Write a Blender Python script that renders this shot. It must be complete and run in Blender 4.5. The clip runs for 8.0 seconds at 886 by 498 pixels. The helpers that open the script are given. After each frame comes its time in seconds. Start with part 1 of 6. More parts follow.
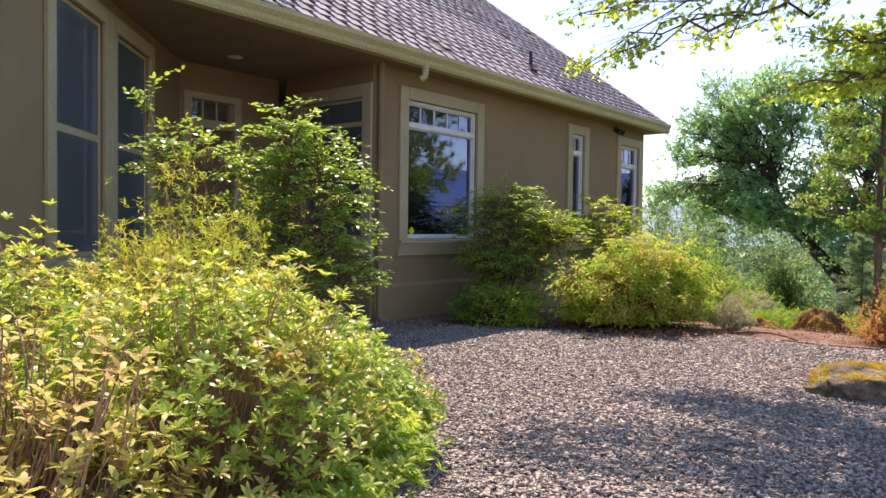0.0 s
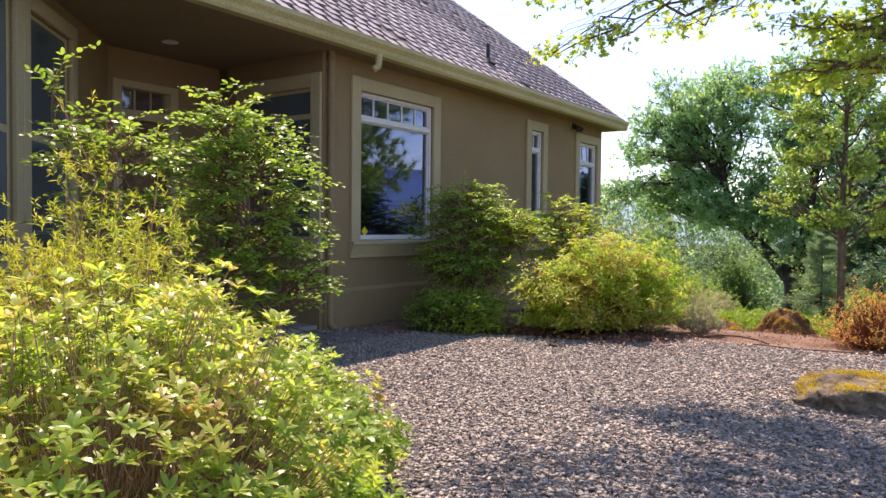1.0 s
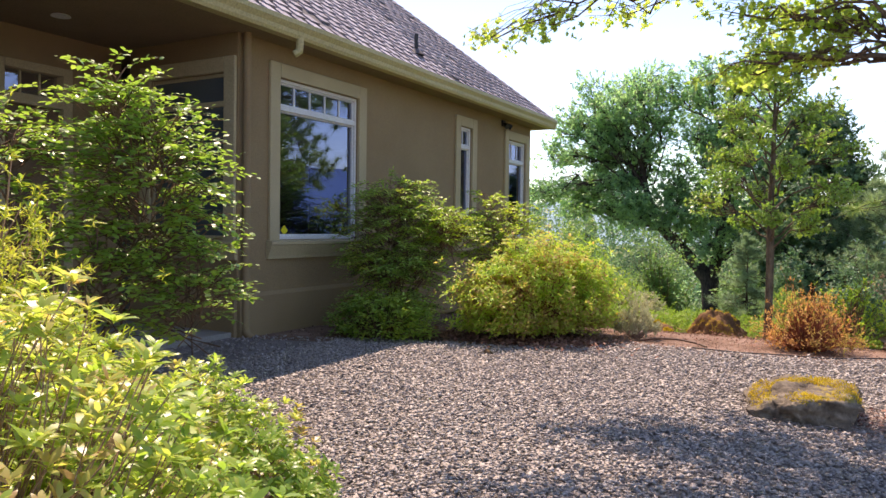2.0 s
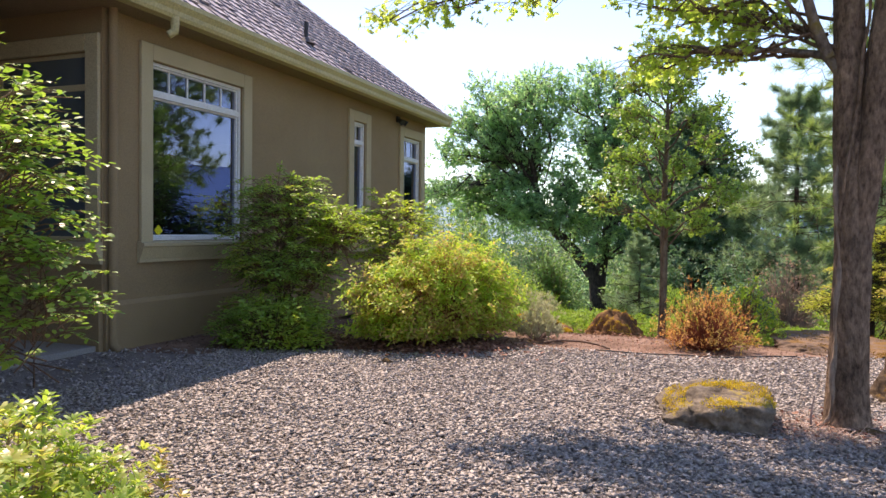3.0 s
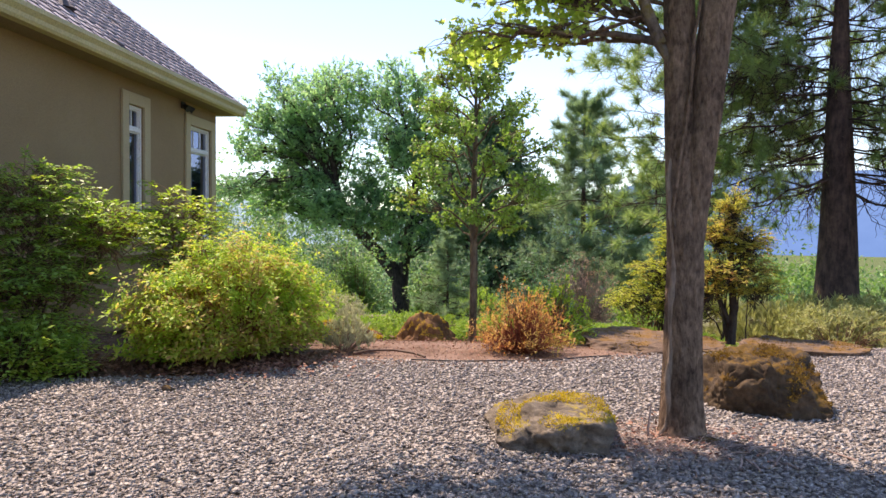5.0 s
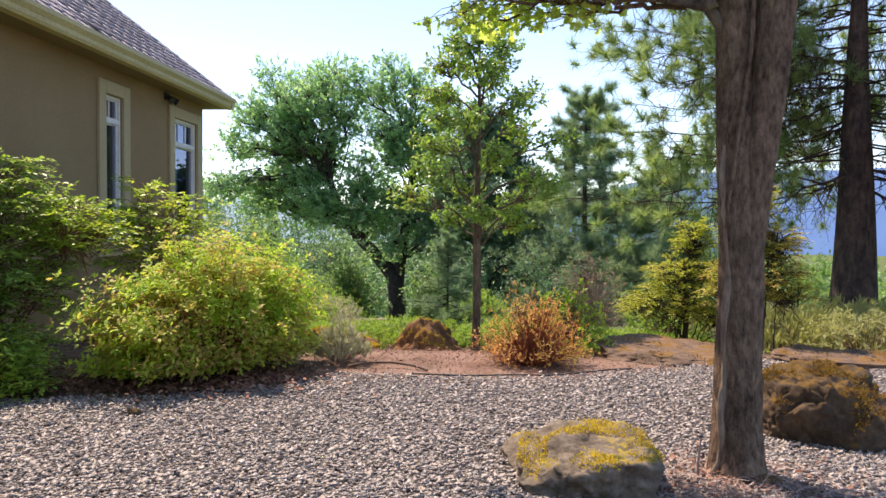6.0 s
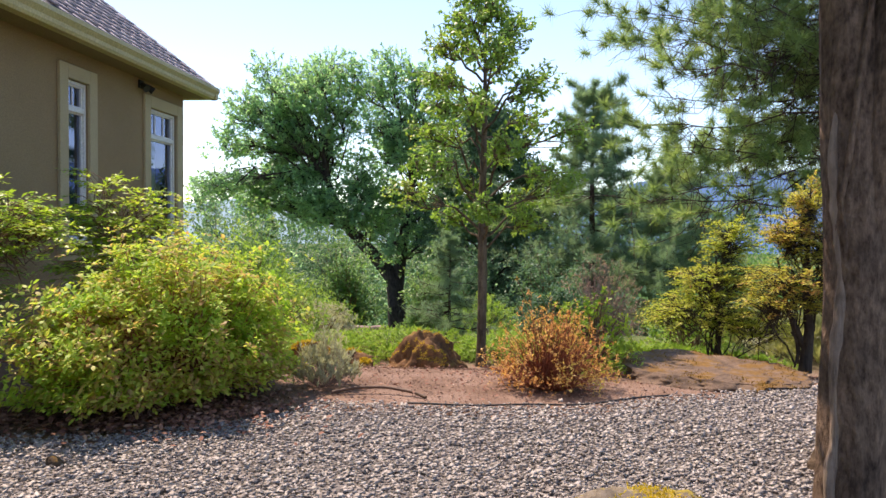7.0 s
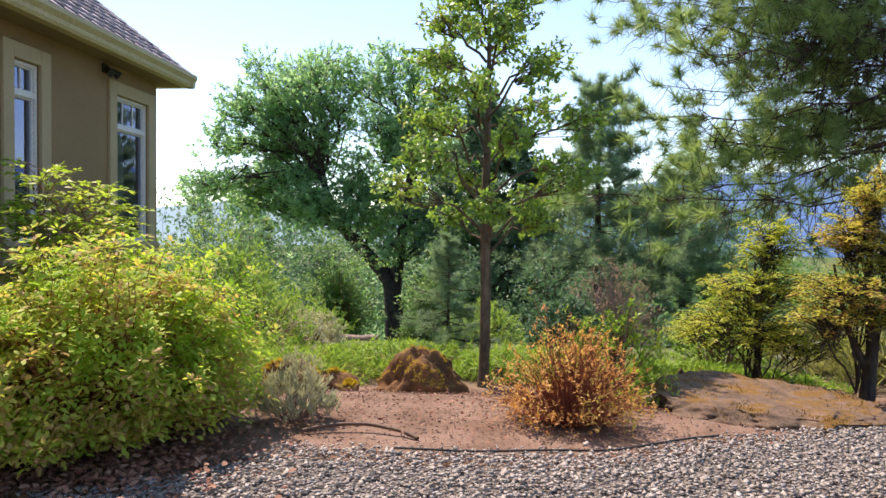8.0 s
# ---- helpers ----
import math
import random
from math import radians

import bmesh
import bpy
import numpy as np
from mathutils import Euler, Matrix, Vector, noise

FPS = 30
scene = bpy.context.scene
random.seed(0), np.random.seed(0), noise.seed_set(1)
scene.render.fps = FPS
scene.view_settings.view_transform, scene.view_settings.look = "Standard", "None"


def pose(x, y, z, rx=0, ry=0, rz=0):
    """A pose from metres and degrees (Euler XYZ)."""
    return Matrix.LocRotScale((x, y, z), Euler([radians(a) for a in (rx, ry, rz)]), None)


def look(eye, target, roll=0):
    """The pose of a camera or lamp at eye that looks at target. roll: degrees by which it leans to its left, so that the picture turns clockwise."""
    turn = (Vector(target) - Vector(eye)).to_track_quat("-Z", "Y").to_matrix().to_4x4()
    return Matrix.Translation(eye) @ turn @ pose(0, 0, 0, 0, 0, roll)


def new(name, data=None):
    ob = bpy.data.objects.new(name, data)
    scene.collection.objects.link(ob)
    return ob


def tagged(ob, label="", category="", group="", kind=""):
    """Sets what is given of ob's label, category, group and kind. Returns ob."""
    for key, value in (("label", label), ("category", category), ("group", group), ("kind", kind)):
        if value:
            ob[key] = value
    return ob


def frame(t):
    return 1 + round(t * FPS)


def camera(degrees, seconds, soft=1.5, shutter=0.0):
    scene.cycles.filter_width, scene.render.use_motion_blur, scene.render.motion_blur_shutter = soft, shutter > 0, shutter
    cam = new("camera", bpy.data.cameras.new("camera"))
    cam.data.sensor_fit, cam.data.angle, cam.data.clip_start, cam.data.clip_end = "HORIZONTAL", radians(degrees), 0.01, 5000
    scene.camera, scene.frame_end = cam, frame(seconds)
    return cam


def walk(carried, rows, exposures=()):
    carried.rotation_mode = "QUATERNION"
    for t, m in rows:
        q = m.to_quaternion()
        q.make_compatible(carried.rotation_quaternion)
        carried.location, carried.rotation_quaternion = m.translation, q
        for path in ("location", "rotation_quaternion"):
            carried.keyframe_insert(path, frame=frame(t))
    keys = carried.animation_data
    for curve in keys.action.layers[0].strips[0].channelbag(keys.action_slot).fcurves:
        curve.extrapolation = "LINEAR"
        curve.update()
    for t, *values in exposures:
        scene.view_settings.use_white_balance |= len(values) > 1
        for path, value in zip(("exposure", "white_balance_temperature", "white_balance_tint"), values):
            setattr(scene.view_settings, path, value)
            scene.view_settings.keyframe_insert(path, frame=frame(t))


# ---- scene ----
cam = camera(63.0, 8.0)
PATH = [
    (0, (-0.006, 0.013, 1.115), (-1.274, 1.559, 1.055), 0.8),
    (0.5, (-0.19, 0.188, 1.12), (-1.406, 1.775, 1.059), 0.8),
    (1, (-0.368, 0.383, 1.122), (-1.529, 2.01, 1.062), 0.6),
    (1.5, (-0.539, 0.574, 1.115), (-1.626, 2.251, 1.056), 0.7),
    (3, (-0.932, 1.13, 1.108), (-1.642, 2.999, 1.054), 0.7),
    (3.5, (-1.016, 1.3, 1.104), (-1.59, 3.215, 1.052), 0.6),
    (4, (-1.072, 1.468, 1.104), (-1.514, 3.418, 1.054), 0.6),
    (4.5, (-1.122, 1.627, 1.111), (-1.421, 3.604, 1.06), 0.5),
    (5, (-1.168, 1.796, 1.106), (-1.343, 3.787, 1.055), 0.4),
    (5.2, (-1.188, 1.88, 1.109), (-1.351, 3.873, 1.057), 0.4),
    (6.3, (-1.33, 2.645, 1.113), (-1.491, 4.638, 1.059), 0.4),
    (6.5, (-1.35, 2.823, 1.115), (-1.511, 4.816, 1.062), 0.4),
    (7, (-1.367, 3.278, 1.115), (-1.531, 5.271, 1.062), 0.4),
    (7.5, (-1.386, 3.721, 1.108), (-1.55, 5.714, 1.058), 0.4),
    (8, (-1.425, 4.197, 1.111), (-1.588, 6.19, 1.062), 0.5),
]
walk(cam, [(t, look(eye, target, roll)) for t, eye, target, roll in PATH], ((0, 1.19, 7700, 26), (4.5, 1.15, 7450, 23), (6.5, 1.08, 7350, 21), (8, 1.05, 7250, 20)))

# ---- world, sun and light ----
SUN_WAY = Vector((0.405, -0.42, -1.0)).normalized()
world = bpy.data.worlds.new("sky_world")
scene.world = world
world.use_nodes = True
wn = world.node_tree
sky = wn.nodes.new("ShaderNodeTexSky")
sky.sky_type = 'NISHITA'
sky.sun_disc = False
sky.sun_elevation = radians(59.7)
sky.sun_rotation = radians(-44.0)
sky.air_density, sky.dust_density, sky.ozone_density = 1.0, 0.15, 4.5
wn.links.new(sky.outputs[0], wn.nodes["Background"].inputs[0])
wn.nodes["Background"].inputs[1].default_value = 0.15
sun_data = bpy.data.lights.new("sun", "SUN")
sun_data.energy, sun_data.angle, sun_data.color = 3.5, radians(0.5), (1.0, 0.92, 0.80)
sun = new("sun", sun_data)
sun.matrix_world = look((0, 0, 30), Vector((0, 0, 30)) + SUN_WAY)


# ---- materials ----
def mat(name):
    m = bpy.data.materials.new(name)
    m.use_nodes = True
    nt = m.node_tree
    return m, nt, nt.nodes["Principled BSDF"]


def node(nt, kind, **values):
    n = nt.nodes.new(kind)
    for k, v in values.items():
        n.inputs[k.replace("_", " ")].default_value = v
    return n


def ramp(nt, source, stops):
    r = nt.nodes.new("ShaderNodeValToRGB")
    e = r.color_ramp.elements
    while len(e) < len(stops):
        e.new(0.5)
    for el, (p, c) in zip(e, stops):
        el.position, el.color = p, (*c, 1)
    nt.links.new(source, r.inputs[0])
    return r.outputs[0]


def blend(nt, fac, a, b, how='MIX'):
    m = nt.nodes.new("ShaderNodeMix")
    m.data_type, m.blend_type = 'RGBA', how
    for sock, v in ((m.inputs[0], fac), (m.inputs[6], a), (m.inputs[7], b)):
        if isinstance(v, (int, float)):
            sock.default_value = v
        elif isinstance(v, tuple):
            sock.default_value = (*v, 1)
        else:
            nt.links.new(v, sock)
    return m.outputs[2]


def noise_of(nt, scale, detail=6.0, rough=0.6, space="Object"):
    tc = nt.nodes.new("ShaderNodeTexCoord")
    n = node(nt, "ShaderNodeTexNoise", Scale=scale, Detail=detail, Roughness=rough)
    nt.links.new(tc.outputs[space], n.inputs["Vector"])
    return n.outputs[0]


def bump(nt, bsdf, height, strength, distance=0.01):
    b = node(nt, "ShaderNodeBump", Strength=strength, Distance=distance)
    nt.links.new(height, b.inputs["Height"])
    nt.links.new(b.outputs[0], bsdf.inputs["Normal"])


def surface(name, stops, scale=4.0, fine=60.0, rough=0.8, bumps=0.3, distance=0.01, metal=0.0, spec=0.3, space="Object"):
    """A two-scale noise surface: large stains through the stops, fine grain on top, with relief."""
    m, nt, b = mat(name)
    big = noise_of(nt, scale, space=space)
    small = noise_of(nt, fine, 4.0, space=space)
    c = ramp(nt, big, stops)
    grain = ramp(nt, small, [(0.3, (0.72, 0.72, 0.72)), (0.7, (1.18, 1.18, 1.18))])
    nt.links.new(blend(nt, 1.0, c, grain, 'MULTIPLY'), b.inputs["Base Color"])
    b.inputs["Roughness"].default_value, b.inputs["Metallic"].default_value = rough, metal
    b.inputs["Specular IOR Level"].default_value = spec
    bump(nt, b, small, bumps, distance)
    return m


def pieces(name, stops, rough=0.85, fine=40.0, spec=0.3, per_object=False):
    """Loose pieces: each island or object takes its own tone."""
    m, nt, b = mat(name)
    if per_object:
        rnd = nt.nodes.new("ShaderNodeObjectInfo").outputs["Random"]
    else:
        rnd = nt.nodes.new("ShaderNodeNewGeometry").outputs["Random Per Island"]
    c = ramp(nt, rnd, stops)
    small = noise_of(nt, fine, 4.0)
    grain = ramp(nt, small, [(0.3, (0.7, 0.7, 0.7)), (0.7, (1.2, 1.2, 1.2))])
    nt.links.new(blend(nt, 1.0, c, grain, 'MULTIPLY'), b.inputs["Base Color"])
    b.inputs["Roughness"].default_value = rough
    b.inputs["Specular IOR Level"].default_value = spec
    bump(nt, b, small, 0.3, 0.004)
    return m


def leaf_mat(name, stops, through_light=0.5, rough=0.45, spec=0.4, clump=2.5):
    """Leaves: tone by island and by a slow patchy noise, and light that shines through."""
    m, nt, b = mat(name)
    rnd = nt.nodes.new("ShaderNodeNewGeometry").outputs["Random Per Island"]
    slow = noise_of(nt, clump, 2.0)
    mix = nt.nodes.new("ShaderNodeMath")
    mix.operation = 'MULTIPLY_ADD'
    nt.links.new(slow, mix.inputs[0])
    mix.inputs[1].default_value = 1.5
    half = nt.nodes.new("ShaderNodeMath")
    half.operation = 'MULTIPLY_ADD'
    nt.links.new(rnd, half.inputs[0])
    half.inputs[1].default_value, half.inputs[2].default_value = 0.38, -0.44
    nt.links.new(half.outputs[0], mix.inputs[2])
    c = ramp(nt, mix.outputs[0], stops)
    nt.links.new(c, b.inputs["Base Color"])
    b.inputs["Roughness"].default_value = rough
    b.inputs["Specular IOR Level"].default_value = spec
    t = nt.nodes.new("ShaderNodeBsdfTranslucent")
    warm = blend(nt, 1.0, c, (1.32, 1.35, 0.9), 'MULTIPLY')
    nt.links.new(warm, t.inputs[0])
    s = node(nt, "ShaderNodeMixShader", Fac=through_light)
    nt.links.new(b.outputs[0], s.inputs[1])
    nt.links.new(t.outputs[0], s.inputs[2])
    nt.links.new(s.outputs[0], nt.nodes["Material Output"].inputs[0])
    return m


def glass_mat(name, ior=3.1, tint=(0.6, 0.66, 0.66)):
    m, nt, b = mat(name)
    nt.nodes.remove(b)
    fr = node(nt, "ShaderNodeFresnel", IOR=ior)
    tr = nt.nodes.new("ShaderNodeBsdfTransparent")
    tr.inputs[0].default_value = (*tint, 1)
    gl = node(nt, "ShaderNodeBsdfGlossy", Roughness=0.0)
    gl.inputs["Color"].default_value = (0.58, 0.66, 0.95, 1)
    s = nt.nodes.new("ShaderNodeMixShader")
    nt.links.new(fr.outputs[0], s.inputs[0])
    nt.links.new(tr.outputs[0], s.inputs[1])
    nt.links.new(gl.outputs[0], s.inputs[2])
    nt.links.new(s.outputs[0], nt.nodes["Material Output"].inputs[0])
    return m


def bark_mat(name, dark, light, stretch=0.12, scale=30.0, bumps=0.9, moss=None):
    """Bark: noise drawn out along the trunk, cracked relief, perhaps moss in patches."""
    m, nt, b = mat(name)
    tc = nt.nodes.new("ShaderNodeTexCoord")
    mp = nt.nodes.new("ShaderNodeMapping")
    mp.inputs["Scale"].default_value = (1, 1, stretch)
    nt.links.new(tc.outputs["Object"], mp.inputs[0])
    n = node(nt, "ShaderNodeTexNoise", Scale=scale, Detail=8.0, Roughness=0.65)
    nt.links.new(mp.outputs[0], n.inputs["Vector"])
    c = ramp(nt, n.outputs[0], [(0.3, dark), (0.5, tuple((a + z) / 2 for a, z in zip(dark, light))), (0.72, light)])
    patch = noise_of(nt, 4.0, 6.0, 0.7)
    c = blend(nt, 1.0, c, ramp(nt, patch, [(0.32, (0.5, 0.48, 0.48)), (0.5, (1.0, 0.95, 0.9)), (0.7, (1.5, 1.42, 1.35))]), 'MULTIPLY')
    if moss:
        mn = noise_of(nt, 5.0, 6.0)
        c = blend(nt, ramp(nt, mn, [(0.56, (0, 0, 0)), (0.66, (1, 1, 1))]), c, moss)
    nt.links.new(c, b.inputs["Base Color"])
    b.inputs["Roughness"].default_value, b.inputs["Specular IOR Level"].default_value = 0.9, 0.15
    bump(nt, b, n.outputs[0], bumps, 0.03)
    return m


M_STUCCO = surface("stucco_tan", [(0.3, (0.29, 0.20, 0.105)), (0.7, (0.34, 0.24, 0.13))], 1.3, 160.0, 0.92, 0.35, 0.006)
M_TRIM = surface("trim_paint", [(0.3, (0.45, 0.365, 0.215)), (0.7, (0.51, 0.42, 0.25))], 2.0, 120.0, 0.8, 0.12, 0.004)
M_GUTTER = surface("gutter_paint", [(0.3, (0.48, 0.405, 0.19)), (0.7, (0.55, 0.47, 0.235))], 1.5, 50.0, 0.5, 0.05, 0.003)
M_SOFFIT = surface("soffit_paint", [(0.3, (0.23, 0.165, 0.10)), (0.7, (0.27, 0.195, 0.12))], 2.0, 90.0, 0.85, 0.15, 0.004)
M_WHITE = surface("white_vinyl", [(0.3, (0.72, 0.72, 0.70)), (0.7, (0.80, 0.80, 0.78))], 3.0, 80.0, 0.4, 0.03, 0.002)
M_SHINGLE = pieces("shingle", [(0.0, (0.24, 0.215, 0.24)), (0.5, (0.31, 0.28, 0.305)), (1.0, (0.38, 0.35, 0.38))], 0.9, 150.0, per_object=True)
M_SHINGLES = pieces("shingle_rest", [(0.0, (0.24, 0.215, 0.24)), (0.5, (0.31, 0.28, 0.305)), (1.0, (0.38, 0.35, 0.38))], 0.9, 150.0)
M_FELT = surface("roof_underlay", [(0.3, (0.08, 0.07, 0.072)), (0.7, (0.11, 0.095, 0.095))], 4.0, 90.0)
M_GLASS = glass_mat("window_glass")


def screen_mat():
    """Fine dark mesh: half open, half dark wire."""
    m, nt, b = mat("screen_mesh")
    b.inputs["Base Color"].default_value = (0.10, 0.125, 0.135, 1)
    b.inputs["Roughness"].default_value = 0.5
    tr = nt.nodes.new("ShaderNodeBsdfTransparent")
    s = node(nt, "ShaderNodeMixShader", Fac=0.68)
    nt.links.new(tr.outputs[0], s.inputs[1])
    nt.links.new(b.outputs[0], s.inputs[2])
    nt.links.new(s.outputs[0], nt.nodes["Material Output"].inputs[0])
    return m


M_SCREEN = screen_mat()
# Dark wall tone paints in the dimness indoors.
M_DARK = surface("painted_dim_room", [(0.3, (0.10, 0.09, 0.08)), (0.7, (0.13, 0.115, 0.10))], 2.0, 40.0)
# Pale tone that stands in for daylight from the room's far side.
M_LIGHTSTRIP = surface("pale_light_strip", [(0.3, (0.5, 0.58, 0.54)), (0.7, (0.62, 0.7, 0.66))], 3.0, 90.0)
M_BLACK = surface("black_metal", [(0.3, (0.025, 0.025, 0.025)), (0.7, (0.04, 0.04, 0.04))], 8.0, 90.0, 0.5)
M_YELLOW = surface("yellow_plastic", [(0.3, (0.75, 0.65, 0.02)), (0.7, (0.8, 0.7, 0.04))], 8.0, 90.0, 0.4)
M_WOODDOOR = surface("door_wood", [(0.3, (0.16, 0.10, 0.055)), (0.7, (0.22, 0.14, 0.08))], 3.0, 60.0)
M_CONCRETE = surface("concrete", [(0.3, (0.26, 0.24, 0.22)), (0.7, (0.34, 0.32, 0.29))], 2.0, 80.0)
# Bed toned darker than the chips: shade in their gaps put into its colour.
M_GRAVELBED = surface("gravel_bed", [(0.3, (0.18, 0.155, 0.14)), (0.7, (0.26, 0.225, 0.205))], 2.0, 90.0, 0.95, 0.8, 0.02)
M_GRAVEL = pieces("gravel", [(0.0, (0.26, 0.225, 0.205)), (0.3, (0.355, 0.31, 0.285)), (0.6, (0.41, 0.365, 0.335)), (0.9, (0.46, 0.41, 0.38)), (1.0, (0.50, 0.46, 0.43))], 0.95, 60.0, 0.1)
M_CHIPS = pieces("bark_chips", [(0.0, (0.12, 0.06, 0.04)), (0.5, (0.29, 0.16, 0.115)), (0.85, (0.40, 0.245, 0.18)), (1.0, (0.55, 0.43, 0.36))], 0.9, 60.0)
M_STRAW = pieces("dry_straw", [(0.0, (0.22, 0.11, 0.08)), (0.5, (0.42, 0.27, 0.21)), (1.0, (0.58, 0.45, 0.37))], 0.85, 60.0)
M_DRYLEAF = pieces("dry_leaves", [(0.0, (0.13, 0.055, 0.038)), (0.5, (0.26, 0.115, 0.08)), (1.0, (0.40, 0.23, 0.16))], 0.85, 60.0, 0.15)
M_BARK = bark_mat("maple_bark", (0.07, 0.045, 0.033), (0.35, 0.25, 0.18), 0.38, 50.0, 1.0)
M_OAKBARK = bark_mat("oak_bark", (0.035, 0.028, 0.024), (0.11, 0.09, 0.075), 0.2, 22.0)
M_PINEBARK = bark_mat("pine_bark", (0.03, 0.022, 0.02), (0.13, 0.085, 0.07), 0.25, 14.0)
M_TWIG = bark_mat("twig_bark", (0.12, 0.07, 0.045), (0.30, 0.19, 0.13), 0.3, 40.0, 0.4)
M_YOUNGBARK = bark_mat("young_bark", (0.07, 0.055, 0.04), (0.22, 0.18, 0.13), 0.2, 40.0, 0.6)
M_GREYTWIG = bark_mat("grey_twig", (0.20, 0.14, 0.125), (0.42, 0.33, 0.30), 0.3, 40.0, 0.4)
M_TANTWIG = bark_mat("tan_twig", (0.22, 0.13, 0.09), (0.52, 0.37, 0.27), 0.3, 40.0, 0.4)
M_REDTWIG = bark_mat("red_twig", (0.20, 0.06, 0.04), (0.45, 0.19, 0.12), 0.3, 40.0, 0.4)
L_AZALEA = leaf_mat("azalea_leaf", [(0.0, (0.13, 0.25, 0.05)), (0.25, (0.26, 0.40, 0.065)), (0.5, (0.40, 0.50, 0.10)), (0.7, (0.52, 0.50, 0.14)), (0.85, (0.53, 0.38, 0.15)), (1.0, (0.44, 0.26, 0.12))], 0.55, 0.35, 0.5, 3.5)
L_YELLOW = leaf_mat("yellow_feather", [(0.0, (0.30, 0.36, 0.06)), (0.4, (0.54, 0.54, 0.14)), (0.7, (0.60, 0.46, 0.18)), (1.0, (0.46, 0.20, 0.09))], 0.45, 0.5, 0.3, 3.0)
L_SHRUB = leaf_mat("shrub_leaf", [(0.0, (0.13, 0.25, 0.04)), (0.5, (0.26, 0.42, 0.07)), (0.85, (0.42, 0.54, 0.11)), (1.0, (0.54, 0.54, 0.18))], 0.45, 0.40, 0.8, 3.0)
L_DEEP = leaf_mat("deep_green_leaf", [(0.0, (0.15, 0.28, 0.06)), (0.5, (0.30, 0.45, 0.09)), (0.8, (0.40, 0.48, 0.07)), (1.0, (0.52, 0.44, 0.11))], 0.45, 0.4, 0.4, 2.2)
# Lime leaf; on the wall shrubs its brightness stands in for sunlight.
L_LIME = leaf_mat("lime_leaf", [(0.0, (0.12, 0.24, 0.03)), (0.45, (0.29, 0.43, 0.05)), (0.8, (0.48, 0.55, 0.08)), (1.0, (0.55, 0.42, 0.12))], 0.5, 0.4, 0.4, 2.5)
L_FEATHER = leaf_mat("feathery_leaf", [(0.0, (0.20, 0.29, 0.03)), (0.45, (0.42, 0.47, 0.06)), (0.8, (0.56, 0.52, 0.12)), (0.92, (0.46, 0.27, 0.10)), (1.0, (0.38, 0.14, 0.07))], 0.45, 0.5, 0.3, 3.5)
L_BUSH = leaf_mat("bush_leaf", [(0.0, (0.18, 0.33, 0.045)), (0.28, (0.33, 0.49, 0.065)), (0.47, (0.45, 0.57, 0.09)), (0.57, (0.58, 0.56, 0.13)), (0.64, (0.58, 0.42, 0.16)), (0.71, (0.46, 0.25, 0.13)), (0.79, (0.38, 0.46, 0.08)), (1.0, (0.48, 0.57, 0.09))], 0.48, 0.5, 0.2, 3.0)
# Blue raised in the oak leaf: distance haze put into its green.
L_OAK = leaf_mat("oak_leaf", [(0.0, (0.16, 0.31, 0.20)), (0.5, (0.28, 0.46, 0.27)), (1.0, (0.43, 0.59, 0.33))], 0.76, 0.35, 0.5, 1.5)
L_YOUNG = leaf_mat("young_oak_leaf", [(0.0, (0.13, 0.25, 0.05)), (0.5, (0.24, 0.40, 0.08)), (0.85, (0.39, 0.50, 0.11)), (1.0, (0.48, 0.32, 0.13))], 0.45, 0.4, 0.5, 1.8)
L_MAPLE = leaf_mat("maple_leaf", [(0.0, (0.27, 0.40, 0.09)), (0.5, (0.46, 0.57, 0.15)), (1.0, (0.60, 0.66, 0.24))], 0.78, 0.45, 0.3, 1.5)
L_PINE = leaf_mat("pine_needle", [(0.0, (0.13, 0.21, 0.09)), (0.45, (0.24, 0.34, 0.12)), (0.85, (0.36, 0.44, 0.17)), (1.0, (0.44, 0.38, 0.21))], 0.5, 0.4, 0.4, 1.3)
L_YPINE = leaf_mat("young_pine_needle", [(0.0, (0.13, 0.22, 0.15)), (0.5, (0.23, 0.34, 0.21)), (1.0, (0.34, 0.44, 0.26))], 0.5, 0.4, 0.4, 1.3)
L_MOSS = leaf_mat("moss_tuft", [(0.0, (0.30, 0.19, 0.03)), (0.5, (0.60, 0.43, 0.05)), (1.0, (0.72, 0.58, 0.08))], 0.3, 0.8, 0.1, 9.0)
L_BROWNMOSS = leaf_mat("brown_moss", [(0.0, (0.10, 0.055, 0.018)), (0.5, (0.22, 0.125, 0.03)), (1.0, (0.36, 0.24, 0.05))], 0.3, 0.8, 0.1, 9.0)
L_CEDAR = leaf_mat("cedar_leaf", [(0.0, (0.20, 0.24, 0.05)), (0.35, (0.42, 0.42, 0.08)), (0.6, (0.58, 0.50, 0.12)), (0.72, (0.50, 0.30, 0.10)), (0.85, (0.36, 0.16, 0.08)), (1.0, (0.44, 0.38, 0.09))], 0.45, 0.6, 0.2, 3.0)
L_ORANGE = leaf_mat("orange_leaf", [(0.0, (0.40, 0.14, 0.07)), (0.35, (0.60, 0.28, 0.10)), (0.65, (0.70, 0.45, 0.15)), (1.0, (0.60, 0.56, 0.13))], 0.45, 0.5, 0.3, 4.0)
L_COVER = leaf_mat("juniper_leaf", [(0.0, (0.13, 0.25, 0.04)), (0.5, (0.28, 0.42, 0.07)), (1.0, (0.44, 0.52, 0.11))], 0.4, 0.5, 0.3, 1.5)
# Blue raised here too, painting haze into the far thickets.
L_WOOD = leaf_mat("thicket_leaf", [(0.0, (0.055, 0.125, 0.075)), (0.5, (0.11, 0.21, 0.11)), (1.0, (0.18, 0.29, 0.14))], 0.4, 0.5, 0.3, 0.6)
